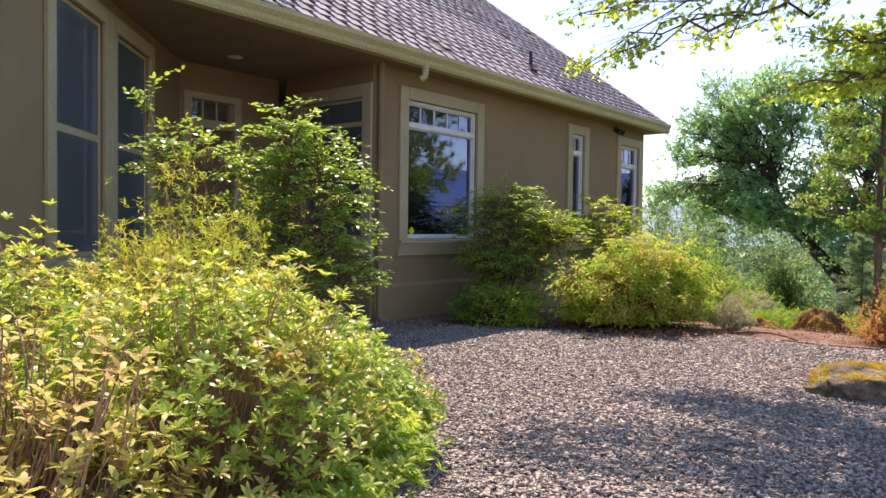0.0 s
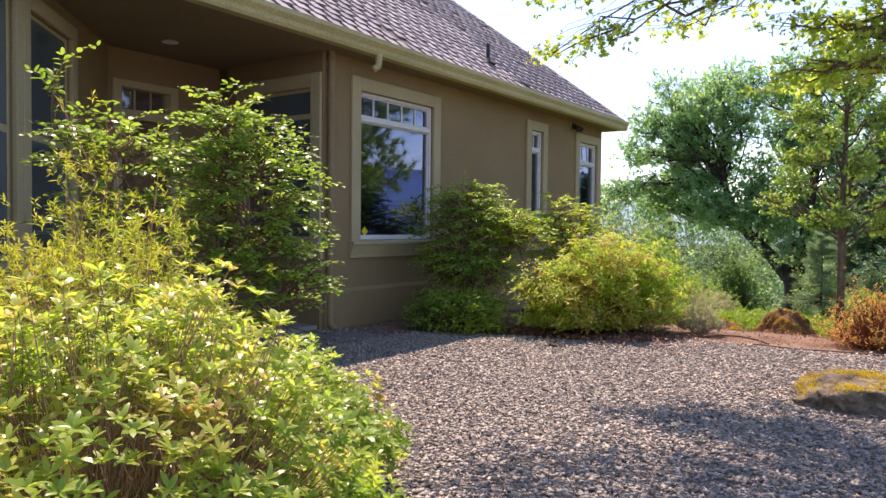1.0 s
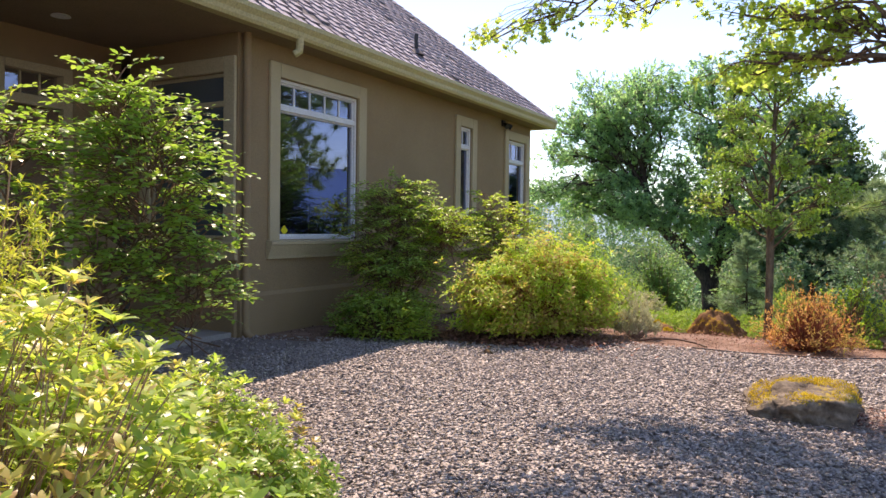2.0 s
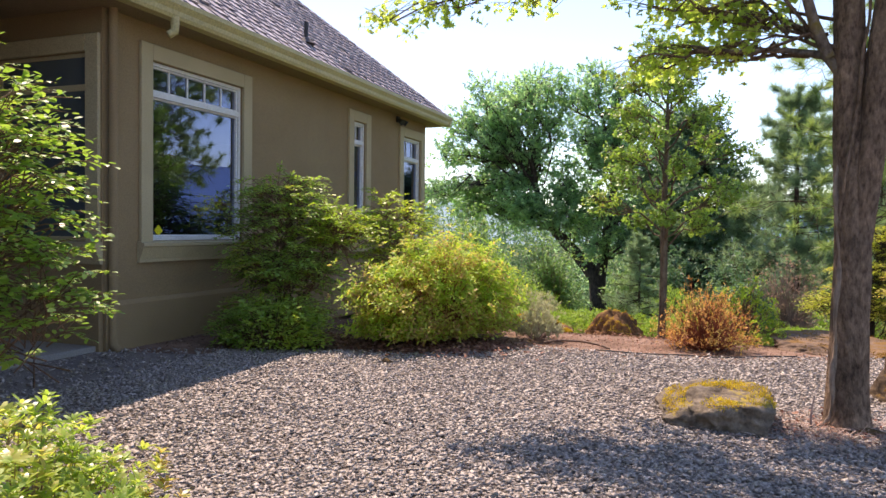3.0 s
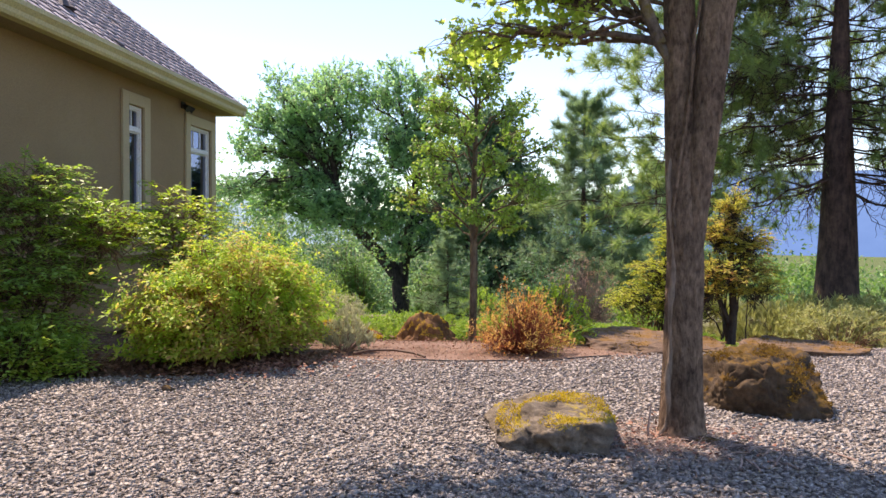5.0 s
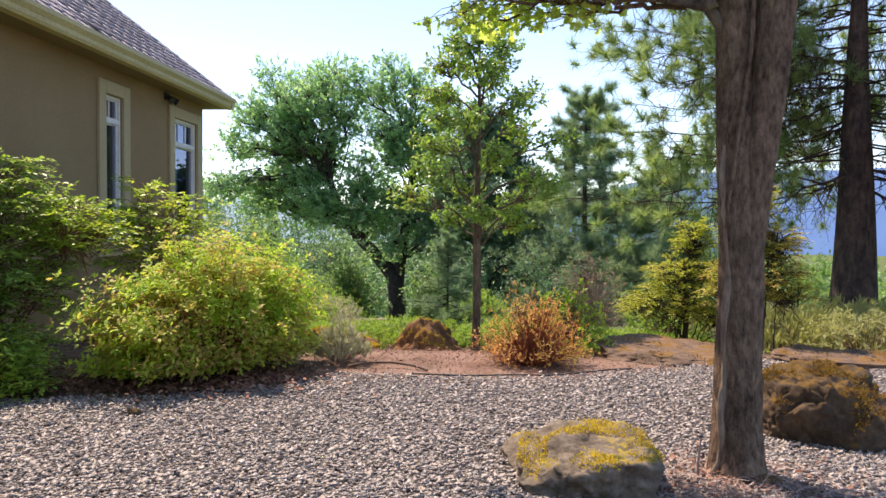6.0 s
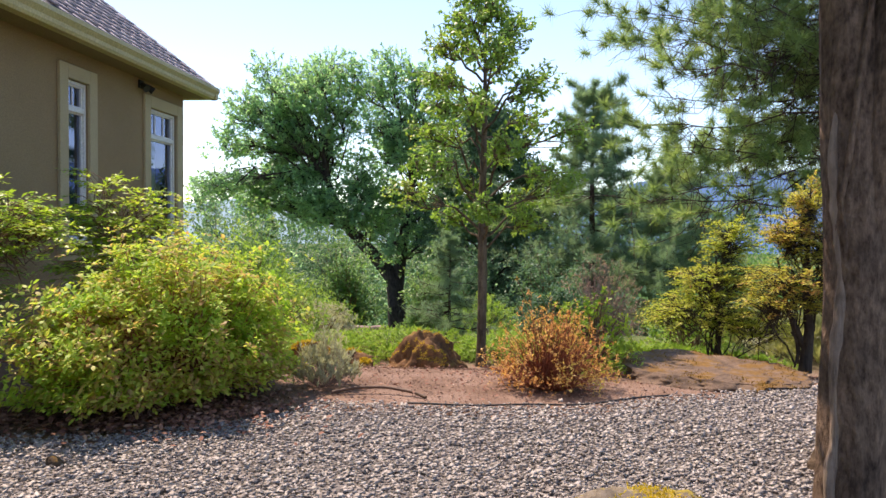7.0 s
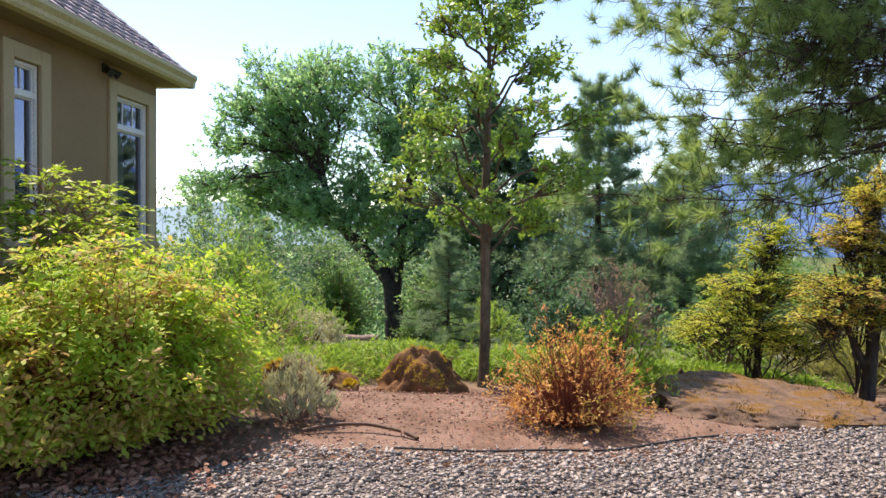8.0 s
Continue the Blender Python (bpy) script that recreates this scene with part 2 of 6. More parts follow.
L_SAPLING = leaf_mat("sapling_leaf", [(0.0, (0.09, 0.19, 0.06)), (0.5, (0.17, 0.30, 0.09)), (1.0, (0.28, 0.40, 0.13))], 0.45, 0.45, 0.4, 1.5)
L_SAGE = leaf_mat("sage_leaf", [(0.0, (0.30, 0.30, 0.20)), (0.5, (0.46, 0.45, 0.32)), (1.0, (0.60, 0.57, 0.42))], 0.3, 0.7, 0.2, 3.0)
L_DEAD = leaf_mat("dead_leaf", [(0.0, (0.30, 0.18, 0.15)), (0.6, (0.47, 0.29, 0.24)), (1.0, (0.58, 0.40, 0.32))], 0.3, 0.7, 0.2, 3.0)
L_GRASS = leaf_mat("dry_grass", [(0.0, (0.22, 0.25, 0.09)), (0.5, (0.38, 0.39, 0.17)), (1.0, (0.52, 0.48, 0.26))], 0.4, 0.6, 0.3, 2.0)


def rock_mat(name, low, high, moss, reach, scale=7.0):
    """Rock with moss where the noise and the upward faces allow it."""
    m, nt, b = mat(name)
    n1, n2 = noise_of(nt, scale, 10.0, 0.65), noise_of(nt, 45.0, 6.0)
    c = ramp(nt, n1, [(0.3, low), (0.5, tuple((x + y) / 2 for x, y in zip(low, high))), (0.68, high)])
    c = blend(nt, 1.0, c, ramp(nt, n2, [(0.3, (0.7, 0.7, 0.7)), (0.7, (1.2, 1.2, 1.2))]), 'MULTIPLY')
    geo = nt.nodes.new("ShaderNodeNewGeometry")
    sep = nt.nodes.new("ShaderNodeSeparateXYZ")
    nt.links.new(geo.outputs["Normal"], sep.inputs[0])
    add = nt.nodes.new("ShaderNodeMath")
    add.operation = 'MULTIPLY_ADD'
    nt.links.new(sep.outputs[2], add.inputs[0])
    add.inputs[1].default_value = 0.3
    nt.links.new(noise_of(nt, 5.5, 8.0, 0.7), add.inputs[2])
    c = blend(nt, ramp(nt, add.outputs[0], [(reach, (0, 0, 0)), (reach + 0.07, (1, 1, 1))]), c,
              ramp(nt, n2, [(0.3, tuple(v * 0.55 for v in moss)), (0.7, moss)]))
    nt.links.new(c, b.inputs["Base Color"])
    b.inputs["Roughness"].default_value, b.inputs["Specular IOR Level"].default_value = 0.9, 0.2
    bump(nt, b, n1, 0.8, 0.03)
    return m


M_ROCK = rock_mat("mossy_rock", (0.06, 0.045, 0.033), (0.29, 0.235, 0.18), (0.36, 0.27, 0.05), 0.80)
# Dark brown rock, darkened further for the canopy shade on the large boulder.
M_ROCKDARK = rock_mat("dark_mossy_rock", (0.04, 0.028, 0.02), (0.13, 0.088, 0.055), (0.16, 0.09, 0.022), 0.71)
M_SLAB = rock_mat("flat_mossy_rock", (0.08, 0.055, 0.04), (0.25, 0.165, 0.115), (0.24, 0.13, 0.04), 0.80)
M_MOUND = rock_mat("moss_mound", (0.10, 0.055, 0.03), (0.28, 0.14, 0.06), (0.32, 0.20, 0.05), 0.78)


# ---- mesh helpers ----
def part(name, bm, material, parent=None, label="", kind=""):
    """Links a bmesh as ONE mesh object under a thing or a part."""
    me = bpy.data.meshes.new(name)
    bm.to_mesh(me)
    bm.free()
    me.materials.append(material)
    ob = new(name, me)
    ob.parent = parent
    return tagged(ob, label, kind=kind)


def raw(name, verts, faces, material, parent=None, label="", kind="", smooth=False):
    """Links vertices and same-sized faces (arrays) as one mesh object."""
    verts, faces = np.asarray(verts, dtype=np.float32), np.asarray(faces, dtype=np.int32)
    me = bpy.data.meshes.new(name)
    k = faces.shape[1]
    me.vertices.add(len(verts))
    me.vertices.foreach_set("co", verts.ravel())
    me.loops.add(faces.size)
    me.loops.foreach_set("vertex_index", faces.ravel())
    me.polygons.add(len(faces))
    me.polygons.foreach_set("loop_start", np.arange(0, faces.size, k, dtype=np.int32))
    if smooth:
        me.polygons.foreach_set("use_smooth", np.ones(len(faces), dtype=bool))
    me.update(calc_edges=True)
    me.materials.append(material)
    ob = new(name, me)
    ob.parent = parent
    return tagged(ob, label, kind=kind)


def thing(name, place, label, category, group="", kind=""):
    ob = new(name)
    ob.empty_display_size = 0.1
    ob.location = place
    return tagged(ob, label, category, group, kind)


def box(bm, x0, x1, y0, y1, z0, z1, m=None, bevel=0.0):
    verts = [bm.verts.new((x, y, z)) for x in (x0, x1) for y in (y0, y1) for z in (z0, z1)]
    fs = [bm.faces.new([verts[i] for i in f]) for f in ((0, 1, 3, 2), (4, 6, 7, 5), (0, 4, 5, 1), (2, 3, 7, 6), (0, 2, 6, 4), (1, 5, 7, 3))]
    if bevel:
        edges = list({e for f in fs for e in f.edges})
        done = bmesh.ops.bevel(bm, geom=edges, offset=bevel, segments=1, affect='EDGES')
        verts = list({v for f in done["faces"] for v in f.verts} | {v for v in verts if v.is_valid})
    if m is not None:
        bmesh.ops.transform(bm, matrix=m, verts=[v for v in verts if v.is_valid])


def extrude_profile(bm, profile, p0, p1, side, caps=True):
    """Sweeps a closed profile of (out, up) pairs from p0 to p1; side is the outward way."""
    p0, p1, side = Vector(p0), Vector(p1), Vector(side)
    a = [bm.verts.new(p0 + side * o + Vector((0, 0, u))) for o, u in profile]
    b = [bm.verts.new(p1 + side * o + Vector((0, 0, u))) for o, u in profile]
    n = len(profile)
    for i in range(n):
        bm.faces.new((a[i], a[(i + 1) % n], b[(i + 1) % n], b[i]))
    if caps:
        bm.faces.new(a[::-1])
        bm.faces.new(b)
    bmesh.ops.recalc_face_normals(bm, faces=bm.faces)


def tubes(paths, sides=5):
    """Tapered tubes: each path is (points, radii). Returns vertices and quads."""
    V, F, base = [], [], 0
    ang = np.linspace(0, 2 * np.pi, sides, endpoint=False)
    for pts, rad in paths:
        pts, rad = np.asarray(pts, float), np.asarray(rad, float)
        d = np.gradient(pts, axis=0)
        d /= np.linalg.norm(d, axis=1)[:, None] + 1e-9
        ref = np.where(np.abs(d[:, 2:3]) > 0.9, np.array([[1.0, 0, 0]]), np.array([[0, 0, 1.0]]))
        if np.abs(d[0, 2]) > 0.6:
            ref = np.tile([[1.0, 0.13, 0.0]], (len(pts), 1))
        u = np.cross(d, ref)
        u /= np.linalg.norm(u, axis=1)[:, None] + 1e-9
        w = np.cross(d, u)
        ring = pts[:, None] + rad[:, None, None] * (np.cos(ang)[None, :, None] * u[:, None] + np.sin(ang)[None, :, None] * w[:, None])
        V.append(ring.reshape(-1, 3))
        n = len(pts)
        i, j = np.meshgrid(np.arange(n - 1), np.arange(sides), indexing="ij")
        a, b = i * sides + j, i * sides + (j + 1) % sides
        F.append(np.stack([a, b, b + sides, a + sides], -1).reshape(-1, 4) + base)
        base += n * sides
    return np.concatenate(V), np.concatenate(F)


def curve_pts(p0, p1, rng, n=6, sag=0.0, wobble=0.05):
    p0, p1 = np.asarray(p0, float), np.asarray(p1, float)
    t = np.linspace(0, 1, n)[:, None]
    length = np.linalg.norm(p1 - p0)
    p = p0 + (p1 - p0) * t
    p[:, 2] += sag * length * np.sin(np.pi * t[:, 0])
    p[1:-1] += rng.normal(0, wobble * length, (n - 2, 3))
    return p


# leaf outlines: x along the leaf, y across, z up
LANCE = (np.array([(0, 0, 0), (0.5, 0.20, 0.05), (1, 0, -0.04), (0.5, -0.20, 0.05)]), np.array([(0, 1, 2), (0, 2, 3)]))
OVAL = (np.array([(0, 0, 0), (0.32, 0.25, 0.05), (0.75, 0.21, 0.03), (1, 0, -0.06), (0.75, -0.21, 0.03), (0.32, -0.25, 0.05)]),
        np.array([(0, 1, 5), (1, 2, 5), (2, 4, 5), (2, 3, 4)]))
NEEDLE = (np.array([(0, 0.012, 0), (0, -0.012, 0), (1, 0, 0)]), np.array([(0, 1, 2)]))
LOBED = (np.array([(0, 0, 0), (0.15, 0.42, 0.03), (0.42, 0.24, 0.02), (0.72, 0.42, 0.0), (0.68, 0.12, 0.03), (1.0, 0, -0.05),
                   (0.68, -0.12, 0.03), (0.72, -0.42, 0.0), (0.42, -0.24, 0.02), (0.15, -0.42, 0.03)]),
         np.array([(0, 1, 2), (0, 2, 4), (2, 3, 4), (4, 5, 6), (0, 4, 6), (0, 6, 8), (6, 7, 8), (0, 8, 9)]))


def unit(a):
    return a / (np.linalg.norm(a, axis=-1, keepdims=True) + 1e-9)


def scatter(shape, P, D, N, L, width=1.0):
    """Copies of a leaf outline at P, pointing along D with the upper face to N, L long."""
    V0, F0 = shape
    D = unit(D)
    S = unit(np.cross(N, D))
    U = np.cross(D, S)
    L = np.asarray(L)[:, None, None]
    V = P[:, None] + L * (V0[None, :, 0:1] * D[:, None] + width * V0[None, :, 1:2] * S[:, None] + V0[None, :, 2:3] * U[:, None])
    F = F0[None] + (np.arange(len(P)) * len(V0))[:, None, None]
    return V.reshape(-1, 3), F.reshape(-1, F0.shape[1])


def lump(d, rng_off, freq=2.2, amount=0.3):
    return 1.0 + amount * np.array([noise.noise(Vector(v) * freq + Vector(rng_off)) for v in d])


def noise_row(P, seed):
    return np.array([noise.noise(Vector((p[0] * 2.5, p[1] * 2.5, seed))) for p in P])


def rosettes(T, A, rng, per, length, shape, spread=0.7, width=1.0, back=0.0, layered=0.0, star=False):
    """Leaves in whorls at the tips T that point along A."""
    n = len(T)
    P = np.repeat(T, per, 0)
    A2 = np.repeat(unit(A), per, 0)
    side = unit(rng.normal(0, 1, P.shape))
    if star:
        e1 = unit(np.cross(A2, unit(np.repeat(rng.normal(0, 1, (n, 3)), per, 0))))
        ang = np.tile(np.arange(per) * (2 * np.pi / per), n) + rng.normal(0, 0.2, len(P))
        side = e1 * np.cos(ang)[:, None] + np.cross(A2, e1) * np.sin(ang)[:, None]
    D = unit(A2 * (1 - spread) + side * spread + rng.normal(0, 0.12, P.shape))
    if back:
        P = P - A2 * rng.uniform(0, back, len(P))[:, None]
    N = unit(A2 + rng.normal(0, 0.35, P.shape) + np.array([0, 0, 0.5]))
    if layered:
        D = unit(D * np.array([1, 1, 1 - layered]) + np.array([0, 0, -0.12 * layered]))
        N = unit(rng.normal(0, 0.25, P.shape) + np.array([0, 0, 1]))
        P = P + D * (length * 0.9) * rng.uniform(0, 1, len(P))[:, None]
    return scatter(shape, P, D, N, length * rng.uniform(0.6, 1.15, len(P)), width)


def bush(name, place, radii, label, category, leaf, seed, tips=700, per=7, length=0.05, shape=OVAL, spread=0.7, twig=M_TWIG, stems=120,
         low=0.05, amount=0.28, freq=2.2, core=0.55, turn=0.0, group="", back=0.03, width=1.0, stem_r=0.007, up=0.5, shell=0.35, layered=0.0, tiers=0.0, sprouts=0.06, extra=(), sunlit_leaf=None, star=False, tuck=0.0):
    """A leafy bush: stems fan from the foot to tips that fill an uneven dome; leaves whorl round the tips."""
    rng = np.random.default_rng(seed)
    ob = thing(name, place, label, category, group)
    d = unit(rng.normal(0, 1, (tips * 2, 3)))
    d = d[d[:, 2] > -0.25][:tips]
    r = lump(d, (seed * 1.7, seed * 0.3, 5.0), freq, amount)
    r = r * (core + (1 - core) * rng.uniform(0, 1, len(d)) ** shell)
    T = d * r[:, None] * np.array(radii)
    T[:, 2] = np.maximum(T[:, 2] + radii[2] * 0.18, low + rng.uniform(0, 0.12, len(T))) * 0.85
    T *= np.where(rng.uniform(0, 1, (len(T), 1)) < sprouts, rng.uniform(1.06, 1.24, (len(T), 1)), 1.0)
    if tuck:
        T[:, :2] *= 1 - tuck * (1 - np.clip(T[:, 2:3] / (0.5 * radii[2]), 0, 1))
    if tiers:
        k = np.floor(T[:, 2] / tiers + 1.2 * noise_row(T, seed))
        T[:, 2] = np.maximum(low, (k + 0.2) * tiers + rng.normal(0, 0.27 * tiers, len(T)) - 0.12 * np.hypot(T[:, 0], T[:, 1]))
    c, s = math.cos(turn), math.sin(turn)
    T = T @ np.array([[c, s, 0], [-s, c, 0], [0, 0, 1]])
    body = len(T)
    for cx, cy, cz, sx, sy, sz, n in extra:
        e = unit(rng.normal(0, 1, (n, 3))) * (rng.uniform(0, 1, (n, 1)) ** 0.45) * np.array([sx, sy, sz]) + np.array([cx, cy, cz])
        T = np.concatenate([T, e])
    A = unit(T * np.array([1, 1, 0.6]) + np.array([0, 0, up * radii[2]]) + rng.normal(0, 0.15 * radii[2], T.shape))
    feet = T * np.array([0.25, 0.25, 0])
    paths = []
    for i in rng.choice(len(T), min(stems, len(T)), replace=False):
        p = curve_pts(feet[i], T[i] - A[i] * 0.01, rng, 5, 0.10, 0.03)
        paths.append((p, np.linspace(stem_r, stem_r * 0.3, 5)))
    v, f = tubes(paths, 3)
    raw("stemwork", v, f, twig, ob, kind="stuff", smooth=True)
    if not sunlit_leaf:
        body = len(T)
    v, f = rosettes(T[:body], A[:body], rng, per, length, shape, spread, width, back, layered, star)
    raw("foliage", v, f, leaf, ob, kind="stuff")
    # The extra tips take a brighter leaf in place of sunlight.
    if sunlit_leaf:
        v, f = rosettes(T[body:], A[body:], rng, per, length, shape, spread, width, back, layered)
        raw("sunlit_foliage", v, f, sunlit_leaf, ob, "yellow-green sprays with sunlight painted into the leaf", "stuff")
    return ob


def spray_leaves(B, D, L, rng, pairs, leaf, shape, width):
    """Flat sprays: leaf pairs along short drooping twigs from B along D, L long."""
    n = len(B)
    D = unit(D)
    S = unit(np.cross(np.array([0, 0, 1.0]), D) + rng.normal(0, 0.12, D.shape))
    P, W, Z = [], [], []
    for k in range(pairs + 1):
        u = (k + 0.6) / (pairs + 0.6)
        base = B + D * (L * u)[:, None] - np.array([0, 0, 1.0]) * (0.28 * L * u * u)[:, None]
        for side in ((-1, 1) if k < pairs else (0,)):
            P.append(base + rng.normal(0, 0.006, base.shape))
            W.append(D * (0.55 if side else 1.0) + S * 0.85 * side + rng.normal(0, 0.22, D.shape) - np.array([0, 0, 0.20]))
            Z.append(leaf * (1.1 - 0.5 * abs(u - 0.5)) * rng.uniform(0.7, 1.15, n))
    P, W, Z = np.concatenate(P), np.concatenate(W), np.concatenate(Z)
    N = unit(rng.normal(0, 0.28, P.shape) + np.array([0, 0, 1.0]))
    return scatter(shape, P, W, N, Z, width)


def layered_shrub(name, place, lumps, label, category, leaf, seed, young=(), sunlit_leaf=None, pairs=5, length=0.2, size=0.05, shape=OVAL, width=1.0, twig=M_TWIG, stem_r=0.012, group="", trunk=(), tier=0.16):
    """A shrub of flat leafy sprays held out in loose tiers. lumps: (centre xyz, half size xyz, sprays). young: lumps in
    a brighter leaf that paints in sunlight.
    """
    rng = np.random.default_rng(seed)
    ob = thing(name, place, label, category, group)
    wood = []
    for kind, some in (("foliage", lumps), ("sunlit_foliage", young)):
        Bs, Ds = [], []
        for cx, cy, cz, sx, sy, sz, n in some:
            c = np.array([cx, cy, cz])
            foot = np.array([cx * 0.2, cy * 0.2, 0.0]) + rng.normal(0, 0.05, 3) * np.array([1, 1, 0])
            for _ in range(max(1, min(4, n // 60))):
                top = c + rng.normal(0, 0.35, 3) * np.array([sx, sy, sz])
                wood.append((curve_pts(foot, top, rng, 7, 0.06, 0.03), np.linspace(stem_r, stem_r * 0.35, 7)))
            d = unit(rng.normal(0, 1, (n, 3)))
            e = d * (rng.uniform(0.12, 1.0, (n, 1)) ** 0.5) * np.array([sx, sy, sz])
            B = c + e
            level = np.round(B[:, 2] / tier + 0.6 * np.sin(B[:, 0] * 9 + B[:, 1] * 7)) * tier
            B[:, 2] = np.maximum(0.06, 0.5 * level + 0.5 * B[:, 2] + rng.normal(0, 0.025, n))
            out = unit(e * np.array([1, 1, 0.15]) + rng.normal(0, 0.25, (n, 3)) * np.array([sx, sy, 0.05]) + np.array([0, 0, 0.05]))
            L = length * rng.uniform(0.6, 1.25, n)
            for q, w, ln in zip(B, out, L):
                inner = q - w * rng.uniform(0.05, 0.2) - np.array([0, 0, rng.uniform(0.02, 0.09)])
                wood.append((np.array([inner, q, q + w * ln * 0.5 - np.array([0, 0, 0.07 * ln]), q + w * ln - np.array([0, 0, 0.28 * ln])]), np.array([0.004, 0.003, 0.002, 0.001])))
            Bs.append(B)
            Ds.append(np.concatenate([out, L[:, None]], 1))
        if Bs:
            B, DL = np.concatenate(Bs), np.concatenate(Ds)
            v, f = spray_leaves(B, DL[:, :3], DL[:, 3], rng, pairs, size, shape, width)
            raw(kind, v, f, sunlit_leaf if kind == "sunlit_foliage" else leaf, ob, "yellow-green sprays with sunlight painted into the leaf" if kind == "sunlit_foliage" else "", "stuff")
    v, f = tubes(wood, 4)
    raw("stemwork", v, f, twig, ob, kind="stuff", smooth=True)
    for pts, rad in trunk:
        v, f = tubes([(np.array(pts, float), np.array(rad, float))], 9)
        raw("trunk", v, f, M_OAKBARK, ob, smooth=True)
    return ob


def tree(name, place, trunk, limbs, label, category, bark, leaf, seed, twigs=22, per=9, length=0.09, shape=LANCE, group="", sides=8,
         twig_r=0.008, limb_r=0.045, spread=0.75, leafback=0.12, width=1.0, wobble=0.05):
    """A broadleaf tree. trunk: list of stems, each (points, radii). limbs: (start, clump centre, clump size xyz) in the tree's own metres."""
    rng = np.random.default_rng(seed)
    ob = thing(name, place, label, category, group)
    paths = [(np.array(p, float), np.array(r, float)) for p, r in trunk]
    for pts, rad in paths:
        n, k = 60, 26
        u = np.concatenate([[0], np.cumsum(np.linalg.norm(np.diff(pts, axis=0), axis=1))])
        w = np.linspace(0, u[-1], n)
        q = np.stack([np.interp(w, u, pts[:, c]) for c in range(3)], 1)
        rr = np.interp(w, u, rad)
        for _ in range(4):
            q[1:-1] = (q[:-2] + 2 * q[1:-1] + q[2:]) / 4
        v, f = tubes([(q, rr)], k)
        off = Vector((seed * 1.3, 0, 0))
        for i in range(n):
            for j in range(k):
                p = v[i * k + j] - q[i]
                way = p / (np.linalg.norm(p) + 1e-9)
                a = j / k * 2 * math.pi
                d = 0.16 * noise.noise(Vector((math.cos(a) * 1.6, math.sin(a) * 1.6, w[i] * 1.6)) + off) + 0.08 * noise.noise(Vector((math.cos(a) * 5, math.sin(a) * 5, w[i] * 3)) + off)
                v[i * k + j] = v[i * k + j] + way * rr[i] * d
        raw("trunk", v, f, bark, ob, smooth=True)
    big, tips, ways = [], [], []
    for start, centre, size in limbs:
        p = curve_pts(start, centre, rng, 7, 0.08, wobble)
        v, f = tubes([(p, np.linspace(limb_r, twig_r * 1.5, 7))], 7)
        raw("limb", v, f, bark, ob, smooth=True)
        for k in range(twigs):
            e = unit(rng.normal(0, 1, 3)) * rng.uniform(0.35, 1.0) ** 0.5 * np.array(size)
            end = np.array(centre) + e
            q0 = p[rng.integers(3, 7)]
            big.append((curve_pts(q0, end, rng, 4, 0.05, 0.06), np.linspace(twig_r, twig_r * 0.35, 4)))
            tips.append(end)
            ways.append(unit(end - q0) + np.array([0, 0, 0.25]))
            tips.append(q0 * 0.4 + end * 0.6 + rng.normal(0, 0.05, 3))
            ways.append(unit(end - q0) + rng.normal(0, 0.5, 3))
    v, f = tubes(big, 4)
    raw("twigwork", v, f, bark, ob, kind="stuff", smooth=True)
    v, f = rosettes(np.array(tips), np.array(ways), rng, per, length, shape, spread, width, leafback)
    raw("crown", v, f, leaf, ob, kind="stuff")
    return ob


